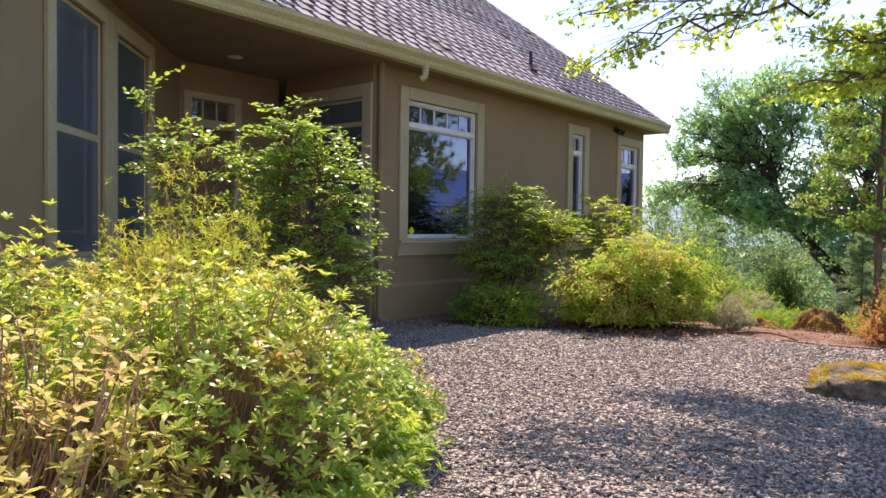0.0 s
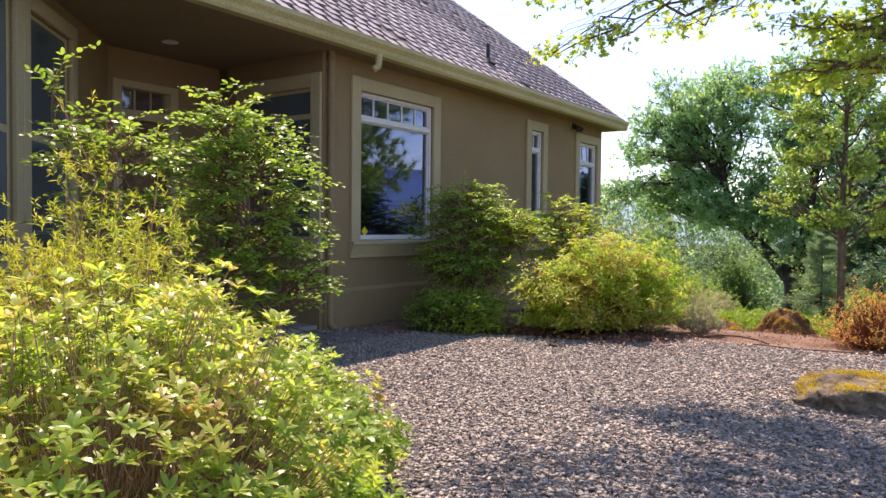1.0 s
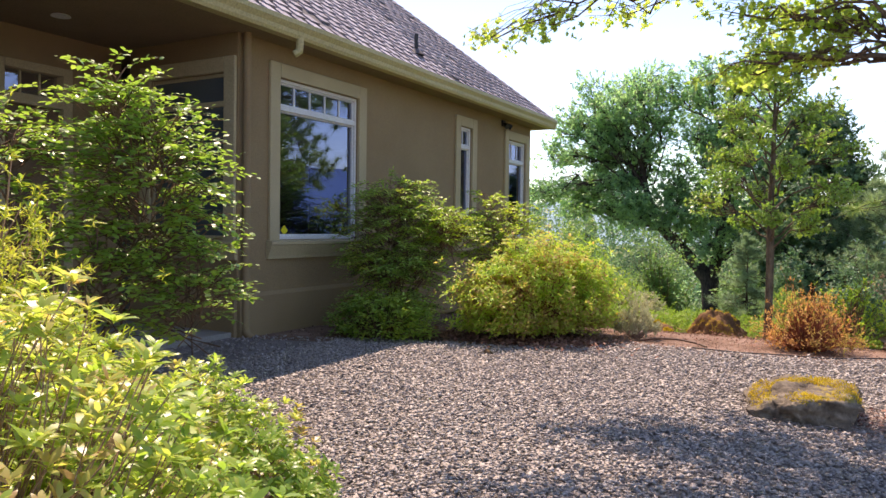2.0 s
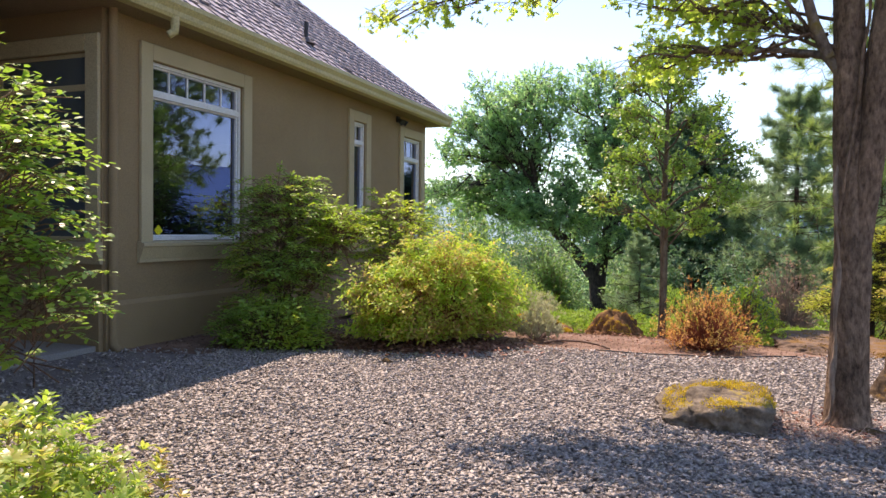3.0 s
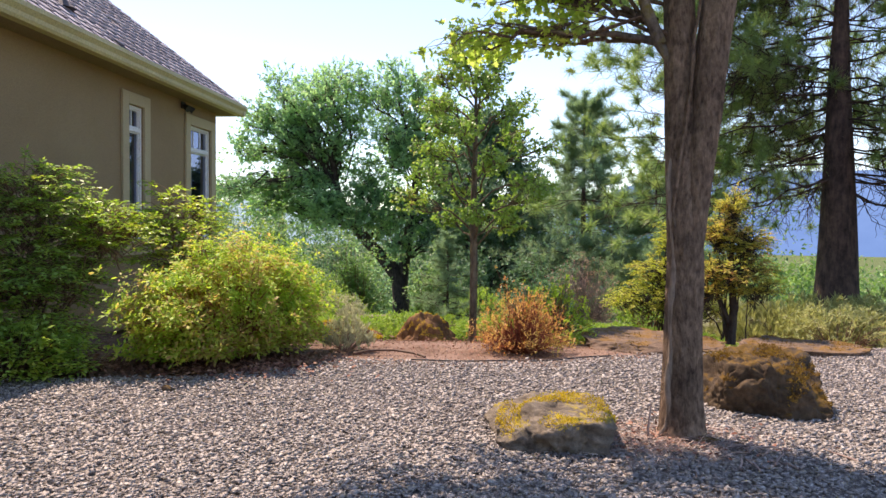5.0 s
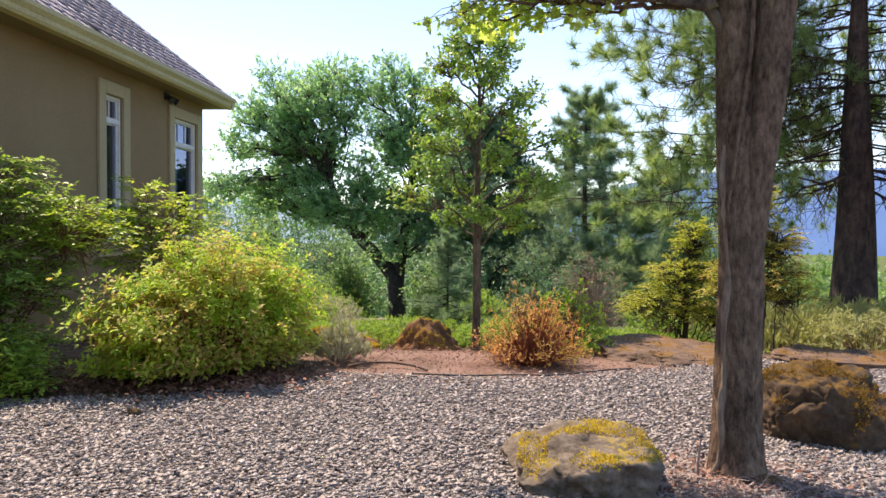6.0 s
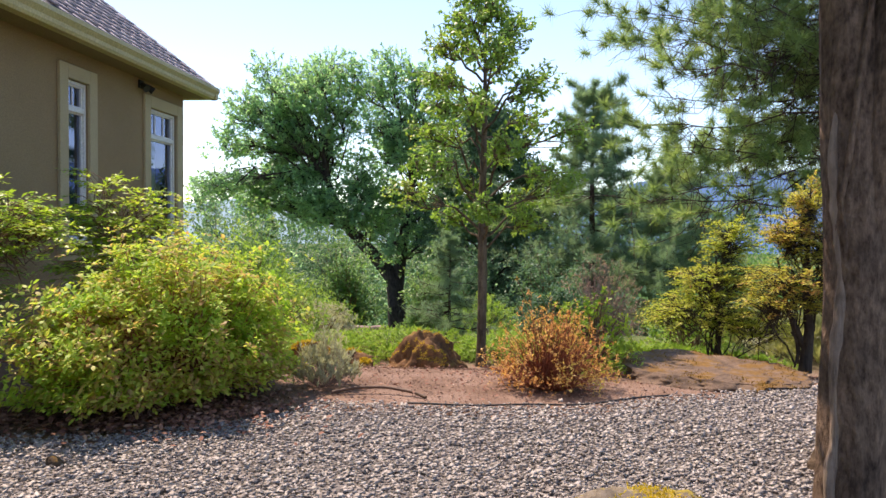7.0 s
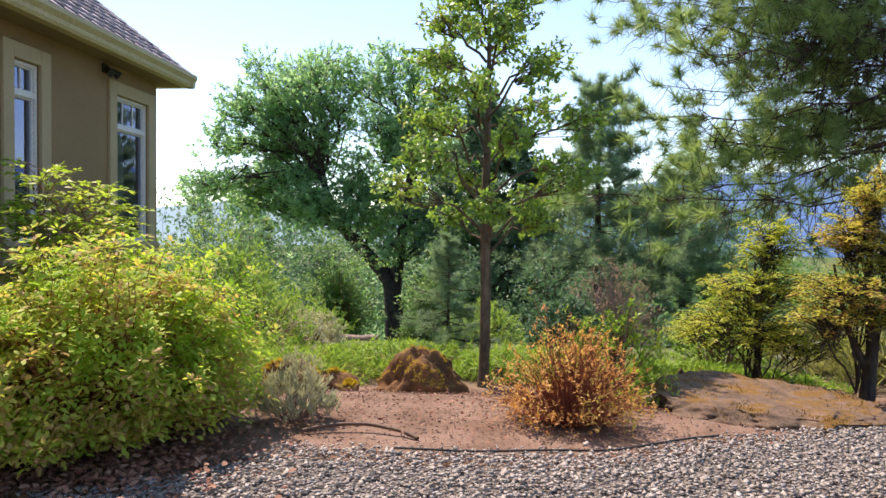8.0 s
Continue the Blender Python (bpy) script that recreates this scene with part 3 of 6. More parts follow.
def pine(name, place, height, base_r, label, seed, reach=2.5, low=0.15, whorls=16, arms=5, twigs=10, needles=26, needle=0.16, droop=-0.05, lean=(0, 0), top=0.25, group="", tuft_step=2, wide=1.0, leaf=None, bare=0, tufts_from=0.25, brush=0.75, clear=None, toward=None):
    """A pine: a straight trunk, whorls of bare-based branches, and tufts of long needles at the ends of their twigs."""
    rng = np.random.default_rng(seed)
    ob = thing(name, place, label, "pine tree", group)
    z = np.linspace(0, height, 14)
    pts = np.stack([lean[0] * (z / height) + 0.01 * np.sin(z), lean[1] * (z / height) + 0.015 * np.cos(z * 1.3), z], 1)
    rad = base_r * (1 - 0.9 * z / height) * (1 + 0.25 * np.exp(-z * 3))
    v, f = tubes([(pts, rad)], 12)
    raw("trunk", v, f, M_PINEBARK, ob, smooth=True)
    big, tips, ways = [], [], []
    for w in range(whorls):
        q = w / (whorls - 1)
        h0 = height * (low + (0.99 - low) * q)
        for a in range(arms):
            h = min(height * 0.99, h0 + rng.uniform(-0.5, 0.5) * height * 0.8 / whorls)
            k = h / height
            th = rng.uniform(0, 2 * math.pi)
            if toward is not None and (a % 5 in (1, 3) if w > whorls // 2 else a % 4 == 1):
                th = toward + rng.normal(0, 0.45)
            if clear is not None and abs((th - clear + math.pi) % (2 * math.pi) - math.pi) < 0.55:
                th += 1.3 * (1 if rng.uniform() < 0.7 else -1)
            ln = reach * (1 - (1 - top) * q ** 1.3) * rng.uniform(0.45, 1.12)
            s = np.array([np.interp(h, z, pts[:, 0]), np.interp(h, z, pts[:, 1]), h + rng.normal(0, 0.05)])
            e = s + np.array([math.cos(th) * ln, math.sin(th) * ln, ln * (droop + 0.35 * q + rng.normal(0, 0.14))])
            p = curve_pts(s, e, rng, 8, -0.05, 0.018)
            big.append((p, np.linspace(base_r * 0.05 * (1 - 0.6 * k) + 0.007, 0.005, 8)))
            for j in range(twigs):
                u = tufts_from + (1 - tufts_from) * (j + rng.uniform(0, 1)) / twigs
                i = min(int(u * 7), 6)
                b0 = p[i] + (p[i + 1] - p[i]) * (u * 7 - i)
                way = unit(unit(e - s) * 0.7 + rng.normal(0, 0.55, 3) + np.array([0, 0, 0.25]))
                b1 = b0 + way * ln * rng.uniform(0.10, 0.24)
                big.append((curve_pts(b0, b1, rng, 4, -0.08, 0.06), np.linspace(0.007, 0.003, 4)))
                tips.append(b1)
                ways.append(unit(way + np.array([0, 0, 0.5])))
                if tuft_step > 1:
                    tips.append(b0 * 0.45 + b1 * 0.55)
                    ways.append(unit(way + rng.normal(0, 0.3, 3)))
            for j in range(bare):
                u = 0.10 + 0.75 * rng.uniform(0, 1)
                i = min(int(u * 7), 6)
                b0 = p[i] + (p[i + 1] - p[i]) * (u * 7 - i)
                b1 = b0 + unit(unit(e - s) * 0.5 + rng.normal(0, 0.6, 3) + np.array([0, 0, -0.55])) * rng.uniform(0.3, 0.95)
                mid = curve_pts(b0, b1, rng, 5, -0.12, 0.10)
                big.append((mid, np.linspace(0.008, 0.003, 5)))
                big.append((curve_pts(mid[2], mid[2] + (b1 - b0) * 0.4 + rng.normal(0, 0.12, 3), rng, 4, -0.08, 0.08), np.linspace(0.005, 0.003, 4)))
            tips.append(e)
            ways.append(unit(e - s) + np.array([0, 0, 0.4]))
    v, f = tubes(big, 3)
    raw("branchwork", v, f, M_PINEBARK, ob, kind="stuff", smooth=True)
    T, A = np.array(tips), np.array(ways)
    P = np.repeat(T, needles, 0)
    A2 = np.repeat(unit(A), needles, 0)
    D = unit(A2 * rng.uniform(0.1, 1.0, len(P))[:, None] + unit(rng.normal(0, 1, P.shape)) * brush)
    P = P - A2 * rng.uniform(0, needle * 0.6, len(P))[:, None]
    v, f = scatter(NEEDLE, P, D, unit(rng.normal(0, 1, P.shape)), needle * rng.uniform(0.6, 1.1, len(P)), wide)
    raw("needle_mass", v, f, leaf or L_PINE, ob, kind="stuff")
    return ob


def rock(name, place, size, label, material, seed, turn=0.0, flat=0.0, cuts=9, amount=0.10, group="", category="rock", moss=0, moss_len=0.02, tip=0.0, fine=5, sides=(), tuft=None, boxy=0.0):
    """A boulder: a sphere with planes cut off it, chipped by noise, sunk a little into the ground; tufts of moss on top."""
    rng = np.random.default_rng(seed)
    bm = bmesh.new()
    bmesh.ops.create_icosphere(bm, subdivisions=fine, radius=1.0)
    planes = [(Vector(unit(rng.normal(0, 1, 3) * np.array([1, 1, 0.7]))), rng.uniform(0.60, 0.86)) for _ in range(cuts)]
    if flat:
        planes.append((Vector((0.05, -0.08, 1)).normalized(), flat))
    planes += [(Vector(q[:3]).normalized(), q[3]) for q in sides]
    o = Vector((seed, seed * 2.0, 0))
    for v in bm.verts:
        p = v.co.copy()
        if boxy:
            p /= (abs(p.x) ** boxy + abs(p.y) ** boxy + abs(p.z) ** boxy) ** (1 / boxy)
        for n, k in planes:
            over = p.dot(n) - k
            if over > 0:
                p -= n * over
        ridge_n = 1 - abs(noise.noise(p * 3.1 + o)) * 2
        p *= 1 + amount * noise.noise(p * 1.6 + o) + amount * 0.5 * noise.noise(p * 5 + o) + amount * 0.25 * noise.noise(p * 14 + o) - amount * 0.5 * max(0, ridge_n - 0.82) * 4
        if tip:
            p.x, p.y = p.x * (1 - tip * max(0, p.z)), p.y * (1 - tip * max(0, p.z))
        v.co = Vector((p.x * size[0], p.y * size[1], p.z * size[2]))
    for f in bm.faces:
        f.smooth = True
    bm.normal_update()
    spots = [(v.co.copy(), v.normal.copy()) for v in bm.verts if v.normal.z > 0.35 and v.co.z > 0.2 * size[2] and noise.noise(v.co * 6 + o) + 0.45 * v.normal.z > 0.46]
    ob = part(name, bm, material, None, label)
    ob.location = place
    ob.rotation_euler = (0, 0, turn)
    if moss and spots:
        idx = rng.integers(0, len(spots), moss)
        P = np.array([spots[i][0] for i in idx]) + rng.normal(0, 0.006, (moss, 3))
        N = np.array([spots[i][1] for i in idx])
        D = unit(N * 0.7 + rng.normal(0, 0.5, (moss, 3)))
        v, f = scatter(LANCE, P - D * moss_len * 0.3, D, unit(rng.normal(0, 1, (moss, 3))), moss_len * rng.uniform(0.5, 1.3, moss), 0.7)
        raw("moss", v, f, tuft or L_MOSS, ob, "golden moss" if not tuft else "brown dry moss", "stuff")
    return tagged(ob, category=category, group=group)


# ---- ground ----
def ground_height(x, y):
    q = min(1.0, max(0.0, (y - 8.7) / 2.1))
    z = -0.30 * q * q * (3 - 2 * q)
    d = max(0.0, y - 10.8)
    z -= 0.03 * min(d, 3.0) + 0.165 * max(0.0, d - 3)
    z = max(z, -60.0)
    e = max(0.0, x - 4.5)
    z -= min(0.05 * e, 6)
    return z + 0.03 * noise.noise(Vector((x * 0.9, y * 0.9, 0))) * min(1, max(0, (y - 8) / 2))


def ground_mat():
    """Bare soil in the beds that turns to grass and weeds down the slope."""
    m, nt, bs = mat("ground_cover")
    n1, n2 = noise_of(nt, 2.2, 6.0), noise_of(nt, 70.0, 4.0)
    soil = ramp(nt, n1, [(0.3, (0.14, 0.085, 0.06)), (0.5, (0.245, 0.155, 0.115)), (0.72, (0.34, 0.23, 0.18))])
    weed = ramp(nt, n1, [(0.3, (0.06, 0.09, 0.03)), (0.7, (0.16, 0.19, 0.07))])
    tc = nt.nodes.new("ShaderNodeTexCoord")
    sep = nt.nodes.new("ShaderNodeSeparateXYZ")
    nt.links.new(tc.outputs["Object"], sep.inputs[0])
    far = node(nt, "ShaderNodeMapRange")
    nt.links.new(sep.outputs[1], far.inputs["Value"])
    far.inputs["From Min"].default_value, far.inputs["From Max"].default_value = 10.4, 12.6
    c = blend(nt, far.outputs[0], soil, weed)
    c = blend(nt, 1.0, c, ramp(nt, n2, [(0.3, (0.75, 0.75, 0.75)), (0.7, (1.2, 1.2, 1.2))]), 'MULTIPLY')
    nt.links.new(c, bs.inputs["Base Color"])
    bs.inputs["Roughness"].default_value, bs.inputs["Specular IOR Level"].default_value = 0.95, 0.1
    bump(nt, bs, n2, 0.8, 0.02)
    return m


M_GROUND = ground_mat()


def ground_sheet():
    ax = np.concatenate([-np.geomspace(3500, 12, 24), np.linspace(-10, 8, 73), np.geomspace(10, 3500, 24)])
    ay = np.concatenate([-np.geomspace(3500, 6, 20), np.linspace(-5, 22, 91), np.geomspace(24, 4000, 26)])
    V = [(x, y, ground_height(x, y)) for x in ax for y in ay]
    n = len(ay)
    F = [(i * n + j, (i + 1) * n + j, (i + 1) * n + j + 1, i * n + j + 1) for i in range(len(ax) - 1) for j in range(n - 1)]
    return raw("ground", V, F, M_GROUND, None, "reddish brown soil and bark sloping away past the garden", "structure", True)


tagged(ground_sheet(), category="ground")

EDGE = [(-5.86, 6.1), (-4.9, 6.45), (-4.1, 6.75), (-3.5, 6.88), (-2.85, 7.25), (-2.48, 7.76), (-1.9, 7.72), (-1.4, 7.74), (-0.85, 7.82), (-0.3, 8.14), (0.1, 8.24), (0.5, 8.5), (0.85, 8.82), (1.15, 8.6), (1.35, 8.32), (1.7, 8.38), (2.05, 8.8), (2.6, 9.1), (4.5, 9.6)]


def edge_y(x):
    return float(np.interp(x, [p[0] for p in EDGE], [p[1] for p in EDGE]))


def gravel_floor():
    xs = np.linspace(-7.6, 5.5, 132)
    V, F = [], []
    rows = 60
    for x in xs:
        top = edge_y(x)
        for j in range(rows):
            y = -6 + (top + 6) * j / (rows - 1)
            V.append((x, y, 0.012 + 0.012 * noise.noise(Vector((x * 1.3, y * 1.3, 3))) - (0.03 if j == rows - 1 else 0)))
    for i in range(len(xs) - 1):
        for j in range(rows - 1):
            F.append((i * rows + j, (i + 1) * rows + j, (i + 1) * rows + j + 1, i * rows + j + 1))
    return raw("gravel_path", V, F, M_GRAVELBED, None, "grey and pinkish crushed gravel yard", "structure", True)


tagged(gravel_floor(), category="gravel")


def chips(name, n, area, material, size, label, seed, z=0.015, flat=0.55, keep=None, category="gravel"):
    """Loose angular chips strewn over an area (x0, x1, y0, y1)."""
    rng = np.random.default_rng(seed)
    P = np.stack([rng.uniform(area[0], area[1], n), rng.uniform(area[2], area[3], n)], 1)
    if keep is not None:
        P = P[[keep(x, y, rng) for x, y in P]]
    n = len(P)
    corner = np.array([(1, 0.1, 0.35), (0.15, 0.9, 0.45), (-0.9, 0.25, 0.3), (-0.25, -0.9, 0.4), (0.05, 0.0, -0.9)])
    S = size[0] + (size[1] - size[0]) * rng.beta(1.6, 3.0, n)
    V = corner[None] * (S[:, None, None] * rng.uniform(0.55, 1.3, (n, 5, 1)))
    V[:, :, 2] *= flat
    V[:, :, 1] *= rng.uniform(0.5, 1.0, (n, 1))
    th, ti = rng.uniform(0, 2 * math.pi, n), rng.normal(0, 0.5, n)
    x, y, zz = V[:, :, 0].copy(), V[:, :, 1].copy(), V[:, :, 2].copy()
    y, zz = y * np.cos(ti)[:, None] - zz * np.sin(ti)[:, None], y * np.sin(ti)[:, None] + zz * np.cos(ti)[:, None]
    V[:, :, 0] = x * np.cos(th)[:, None] - y * np.sin(th)[:, None] + P[:, 0:1]
    V[:, :, 1] = x * np.sin(th)[:, None] + y * np.cos(th)[:, None] + P[:, 1:2]
    base = np.array([ground_height(a, b) for a, b in P])
    V[:, :, 2] = zz + (base + z)[:, None] + rng.uniform(0, 0.008, (n, 1))
    tri = np.array([(0, 1, 2), (0, 2, 3), (1, 0, 4), (2, 1, 4), (3, 2, 4), (0, 3, 4)])
    F = tri[None] + (np.arange(n) * 5)[:, None, None]
    return tagged(raw(name, V.reshape(-1, 3), F.reshape(-1, 3), material, None, label, "stuff"), category=category)


def on_gravel(x, y, rng):
    return y < edge_y(x) + rng.normal(0, 0.05)


def on_soil(x, y, rng):
    return y > edge_y(x) - abs(rng.normal(0, 0.06))


# ---- house ----
house = thing("house", (0, 0, 0), "single-storey tan stucco house with hipped shingle roof and covered porch", "house")
WALL_X, SOFFIT = -5.91, 2.985
NORTH_Y = 13.27


def wall_frame(origin, u, n):
    """Local x along the wall, y outwards, z up."""
    return Matrix(((u[0], n[0], 0, origin[0]), (u[1], n[1], 0, origin[1]), (0, 0, 1, 0), (0, 0, 0, 1)))


R = math.sqrt(0.5)
MAIN = wall_frame((WALL_X, NORTH_Y), (0, -1), (1, 0))
DIAG = wall_frame((-7.65, 4.53), (R, -R), (R, R))
SIDE = wall_frame((WALL_X - 0.006, 5.93), (-1, 0), (0, -1))
BACK = wall_frame((-7.65, 5.93), (0, -1), (1, 0))
NORTH = wall_frame((-14.0, NORTH_Y), (1, 0), (0, 1))


def wall(m, length, holes, label, top=SOFFIT + 0.1, bottom=-0.15, thick=0.16):
    """A wall with openings: solid cells between the break lines of its holes (s0, s1, z0, z1)."""
    ss = sorted({0.0, length, *(h[0] for h in holes), *(h[1] for h in holes)})
    zs = sorted({bottom, top, *(h[2] for h in holes), *(h[3] for h in holes)})
    bm = bmesh.new()
    for a, b in zip(ss, ss[1:]):
        for c, d in zip(zs, zs[1:]):
            if not any(h[0] <= a and b <= h[1] and h[2] <= c and d <= h[3] for h in holes):
                box(bm, a, b, -thick, 0, c, d)
    bmesh.ops.transform(bm, matrix=m, verts=bm.verts)
    bmesh.ops.remove_doubles(bm, verts=bm.verts, dist=0.0005)
    return part("wall", bm, M_STUCCO, house, label)


def window(m, s0, s1, z0, z1, transom=0.0, lights=4, sash=False, trim=0.15, sill=True, cross=False, screen=False, tan=False):
    """A white window in its opening: frame, transom lights with muntins, panes, painted trim and sill."""
    bm = bmesh.new()
    fw = 0.036

    def bar(bm, a, b, c, d, y0, y1):
        box(bm, a, b, y0, y1, c, d, None, 0.004)

    for a, b, c, d in ((s0, s0 + fw, z0, z1), (s1 - fw, s1, z0, z1), (s0 + fw, s1 - fw, z0, z0 + fw), (s0 + fw, s1 - fw, z1 - fw, z1)):
        bar(bm, a, b, c, d, -0.10, -0.015)
    splits = []
    if transom:
        zt = z1 - transom
        bar(bm, s0 + fw, s1 - fw, zt - 0.028, zt + 0.028, -0.10, -0.012)
        splits = [(z0 + fw, zt - 0.028), (zt + 0.028, z1 - fw)]
    elif sash:
        zt = (z0 + z1) / 2
        bar(bm, s0 + fw, s1 - fw, zt - 0.03, zt + 0.03, -0.10, -0.02)
        splits = [(z0 + fw, zt - 0.03), (zt + 0.03, z1 - fw)]
    else:
        splits = [(z0 + fw, z1 - fw)]
    bmesh.ops.transform(bm, matrix=m, verts=bm.verts)
    ob = part("window", bm, M_TRIM if screen or tan else M_WHITE, house, "tan framed window behind insect screens" if screen else "white framed window with tan painted surround")
    if screen:
        bm = bmesh.new()
        bm.faces.new([bm.verts.new(m @ Vector((s, -0.022, z))) for s, z in ((s0 + fw, z1 - fw), (s1 - fw, z1 - fw), (s1 - fw, z0 + fw), (s0 + fw, z0 + fw))])
        part("insect_screen", bm, M_SCREEN, ob, "dark insect screen")
    for k, (c, d) in enumerate(splits):
        inner = 0.018
        bm = bmesh.new()
        for p, q, e, f in ((s0 + fw, s0 + fw + inner, c, d), (s1 - fw - inner, s1 - fw, c, d), (s0 + fw + inner, s1 - fw - inner, c, c + inner), (s0 + fw + inner, s1 - fw - inner, d - inner, d)):
            bar(bm, p, q, e, f, -0.085, -0.035)
        bmesh.ops.transform(bm, matrix=m, verts=bm.verts)
        part("sash", bm, M_TRIM if tan else M_WHITE, ob)
        bm = bmesh.new()
        verts = [bm.verts.new(m @ Vector((s, -0.06, z))) for s, z in ((s0 + fw, d), (s1 - fw, d), (s1 - fw, c), (s0 + fw, c))]
        bm.faces.new(verts)
        pane = part("pane", bm, M_GLASS, ob)
        pane.visible_shadow = False
        marks = []
        if transom and k == len(splits) - 1:
            marks = [(s0 + fw + (s1 - s0 - 2 * fw) * i / lights, None) for i in range(1, lights)]
        if cross:
            w = s1 - s0 - 2 * fw
            marks = [(s0 + fw + w * 0.2, None), (s1 - fw - w * 0.2, None), (None, d - 0.16 if k else c + 0.16)]
        for sm, zm in marks:
            bm = bmesh.new()
            if zm is None:
                box(bm, sm - 0.009, sm + 0.009, -0.068, -0.048, c + inner, d - inner)
            else:
                box(bm, s0 + fw + inner, s1 - fw - inner, -0.069, -0.047, zm - 0.009, zm + 0.009)
            bmesh.ops.transform(bm, matrix=m, verts=bm.verts)
            part("muntin", bm, M_TRIM if tan else M_WHITE, ob)
    for p, q, e, f in ((s0 - trim, s0 - 0.002, z0 - 0.02, z1 + trim), (s1 + 0.002, s1 + trim, z0 - 0.02, z1 + trim), (s0 - 0.002, s1 + 0.002, z1 + 0.002, z1 + trim)):
        bm = bmesh.new()
        box(bm, p, q, 0.0, 0.035, e, f, None, 0.005)
        bmesh.ops.transform(bm, matrix=m, verts=bm.verts)
        part("trim_board", bm, M_TRIM, ob)
    if sill:
        bm = bmesh.new()
        prof = [(0, -0.20), (0.03, -0.20), (0.035, -0.17), (0.075, -0.06), (0.085, -0.05), (0.085, -0.02), (0.0, -0.005)]
        extrude_profile(bm, [(o, u + z0) for o, u in prof], (s0 - trim - 0.02, 0, 0), (s1 + trim + 0.02, 0, 0), (0, 1, 0))
        bmesh.ops.transform(bm, matrix=m, verts=bm.verts)
        part("sill", bm, M_TRIM, ob)
    return ob


def my(y):
    return NORTH_Y - y


MAIN_HOLES = [(my(7.88), my(6.50), 0.97, 2.65), (my(10.88), my(10.49), 0.97, 2.67), (my(13.02), my(12.26), 0.95, 2.66)]
wall(MAIN, NORTH_Y - 5.95, MAIN_HOLES, "tan stucco wall")
window(MAIN, *MAIN_HOLES[0], transom=0.30, lights=5)
window(MAIN, *MAIN_HOLES[1], transom=0.30, lights=2)
window(MAIN, *MAIN_HOLES[2], transom=0.36, lights=3)
DIAG_HOLES = [(1.19, 2.12, 0.85, 2.74), (2.39, 3.33, 0.85, 2.74)]
wall(DIAG, 6.2, DIAG_HOLES, "tan stucco wall set at an angle")
for h in DIAG_HOLES:
    window(DIAG, *h, sash=True, cross=True, trim=0.13, screen=True)
SIDE_HOLES = [(0.16, 1.24, 0.97, 2.61)]
wall(SIDE, 1.58, SIDE_HOLES, "tan stucco porch wall")
window(SIDE, *SIDE_HOLES[0], transom=0.30, lights=5, tan=True, screen=True)
BACK_HOLES = [(0.58, 1.36, 0.05, 2.66)]
wall(BACK, 1.40, BACK_HOLES, "tan stucco wall behind the porch")
wall(NORTH, 8.09 - 0.16, [], "tan stucco wall")
wall(wall_frame((-7.65 + 6.2 * R, 4.53 - 6.2 * R), (0, -1), (1, 0)), 5.0, [], "tan stucco wall")


def belt():
    bm = bmesh.new()
    prof = [(0.0, -0.12), (0.035, -0.12), (0.035, 0.40), (0.012, 0.44), (0.0, 0.44)]
    a, b = MAIN @ Vector((0, 0, 0)), MAIN @ Vector((NORTH_Y - 5.94, 0, 0))
    extrude_profile(bm, prof, a, b, (1, 0, 0))
    extrude_profile(bm, prof, SIDE @ Vector((0.0, 0, 0)), SIDE @ Vector((1.5, 0, 0)), (0, -1, 0))
    return part("plinth", bm, M_STUCCO, house, "tan stucco plinth with a sloping ledge")


belt()

# porch door under its transom
D0, D1, HEAD = BACK_HOLES[0][0], BACK_HOLES[0][1], BACK_HOLES[0][3]
LITE0, LITE1 = HEAD - 0.31, HEAD - 0.08
bm = bmesh.new()
for p, q, e, f in ((D0, D0 + 0.1, 0.05, HEAD), (D1 - 0.1, D1, 0.05, HEAD), (D0 + 0.1, D1 - 0.1, LITE1, HEAD), (D0 + 0.1, D1 - 0.1, LITE0 - 0.1, LITE0)):
    box(bm, p, q, -0.14, 0.03, e, f, BACK, 0.005)
door = part("door", bm, M_TRIM, house, "tan door frame with a three-light transom")
bm = bmesh.new()
box(bm, D0 + 0.1, D1 - 0.1, -0.10, -0.05, 0.05, LITE0 - 0.1, BACK, 0.004)
mid = (D0 + D1) / 2
for p, q, e, f in ((D0 + 0.16, mid - 0.03, 0.3, 0.9), (mid + 0.03, D1 - 0.16, 0.3, 0.9), (D0 + 0.16, D1 - 0.16, 1.1, 2.0)):
    box(bm, p, q, -0.05, -0.035, e, f, BACK, 0.006)
part("door_leaf", bm, M_WOODDOOR, door, "brown wooden door leaf")
LITE = (D1 - D0 - 0.2) / 3
for i in range(3):
    a, b = D0 + 0.1 + LITE * i + 0.008, D0 + 0.1 + LITE * (i + 1) - 0.008
    bm = bmesh.new()
    bm.faces.new([bm.verts.new(BACK @ Vector(c)) for c in ((a, -0.07, LITE1), (b, -0.07, LITE1), (b, -0.07, LITE0), (a, -0.07, LITE0))])
    part("pane", bm, M_GLASS, door)
for i in (1, 2):
    bm = bmesh.new()
    box(bm, D0 + 0.1 + LITE * i - 0.008, D0 + 0.1 + LITE * i + 0.008, -0.08, -0.055, LITE0, LITE1, BACK)
    part("muntin", bm, M_TRIM, door)

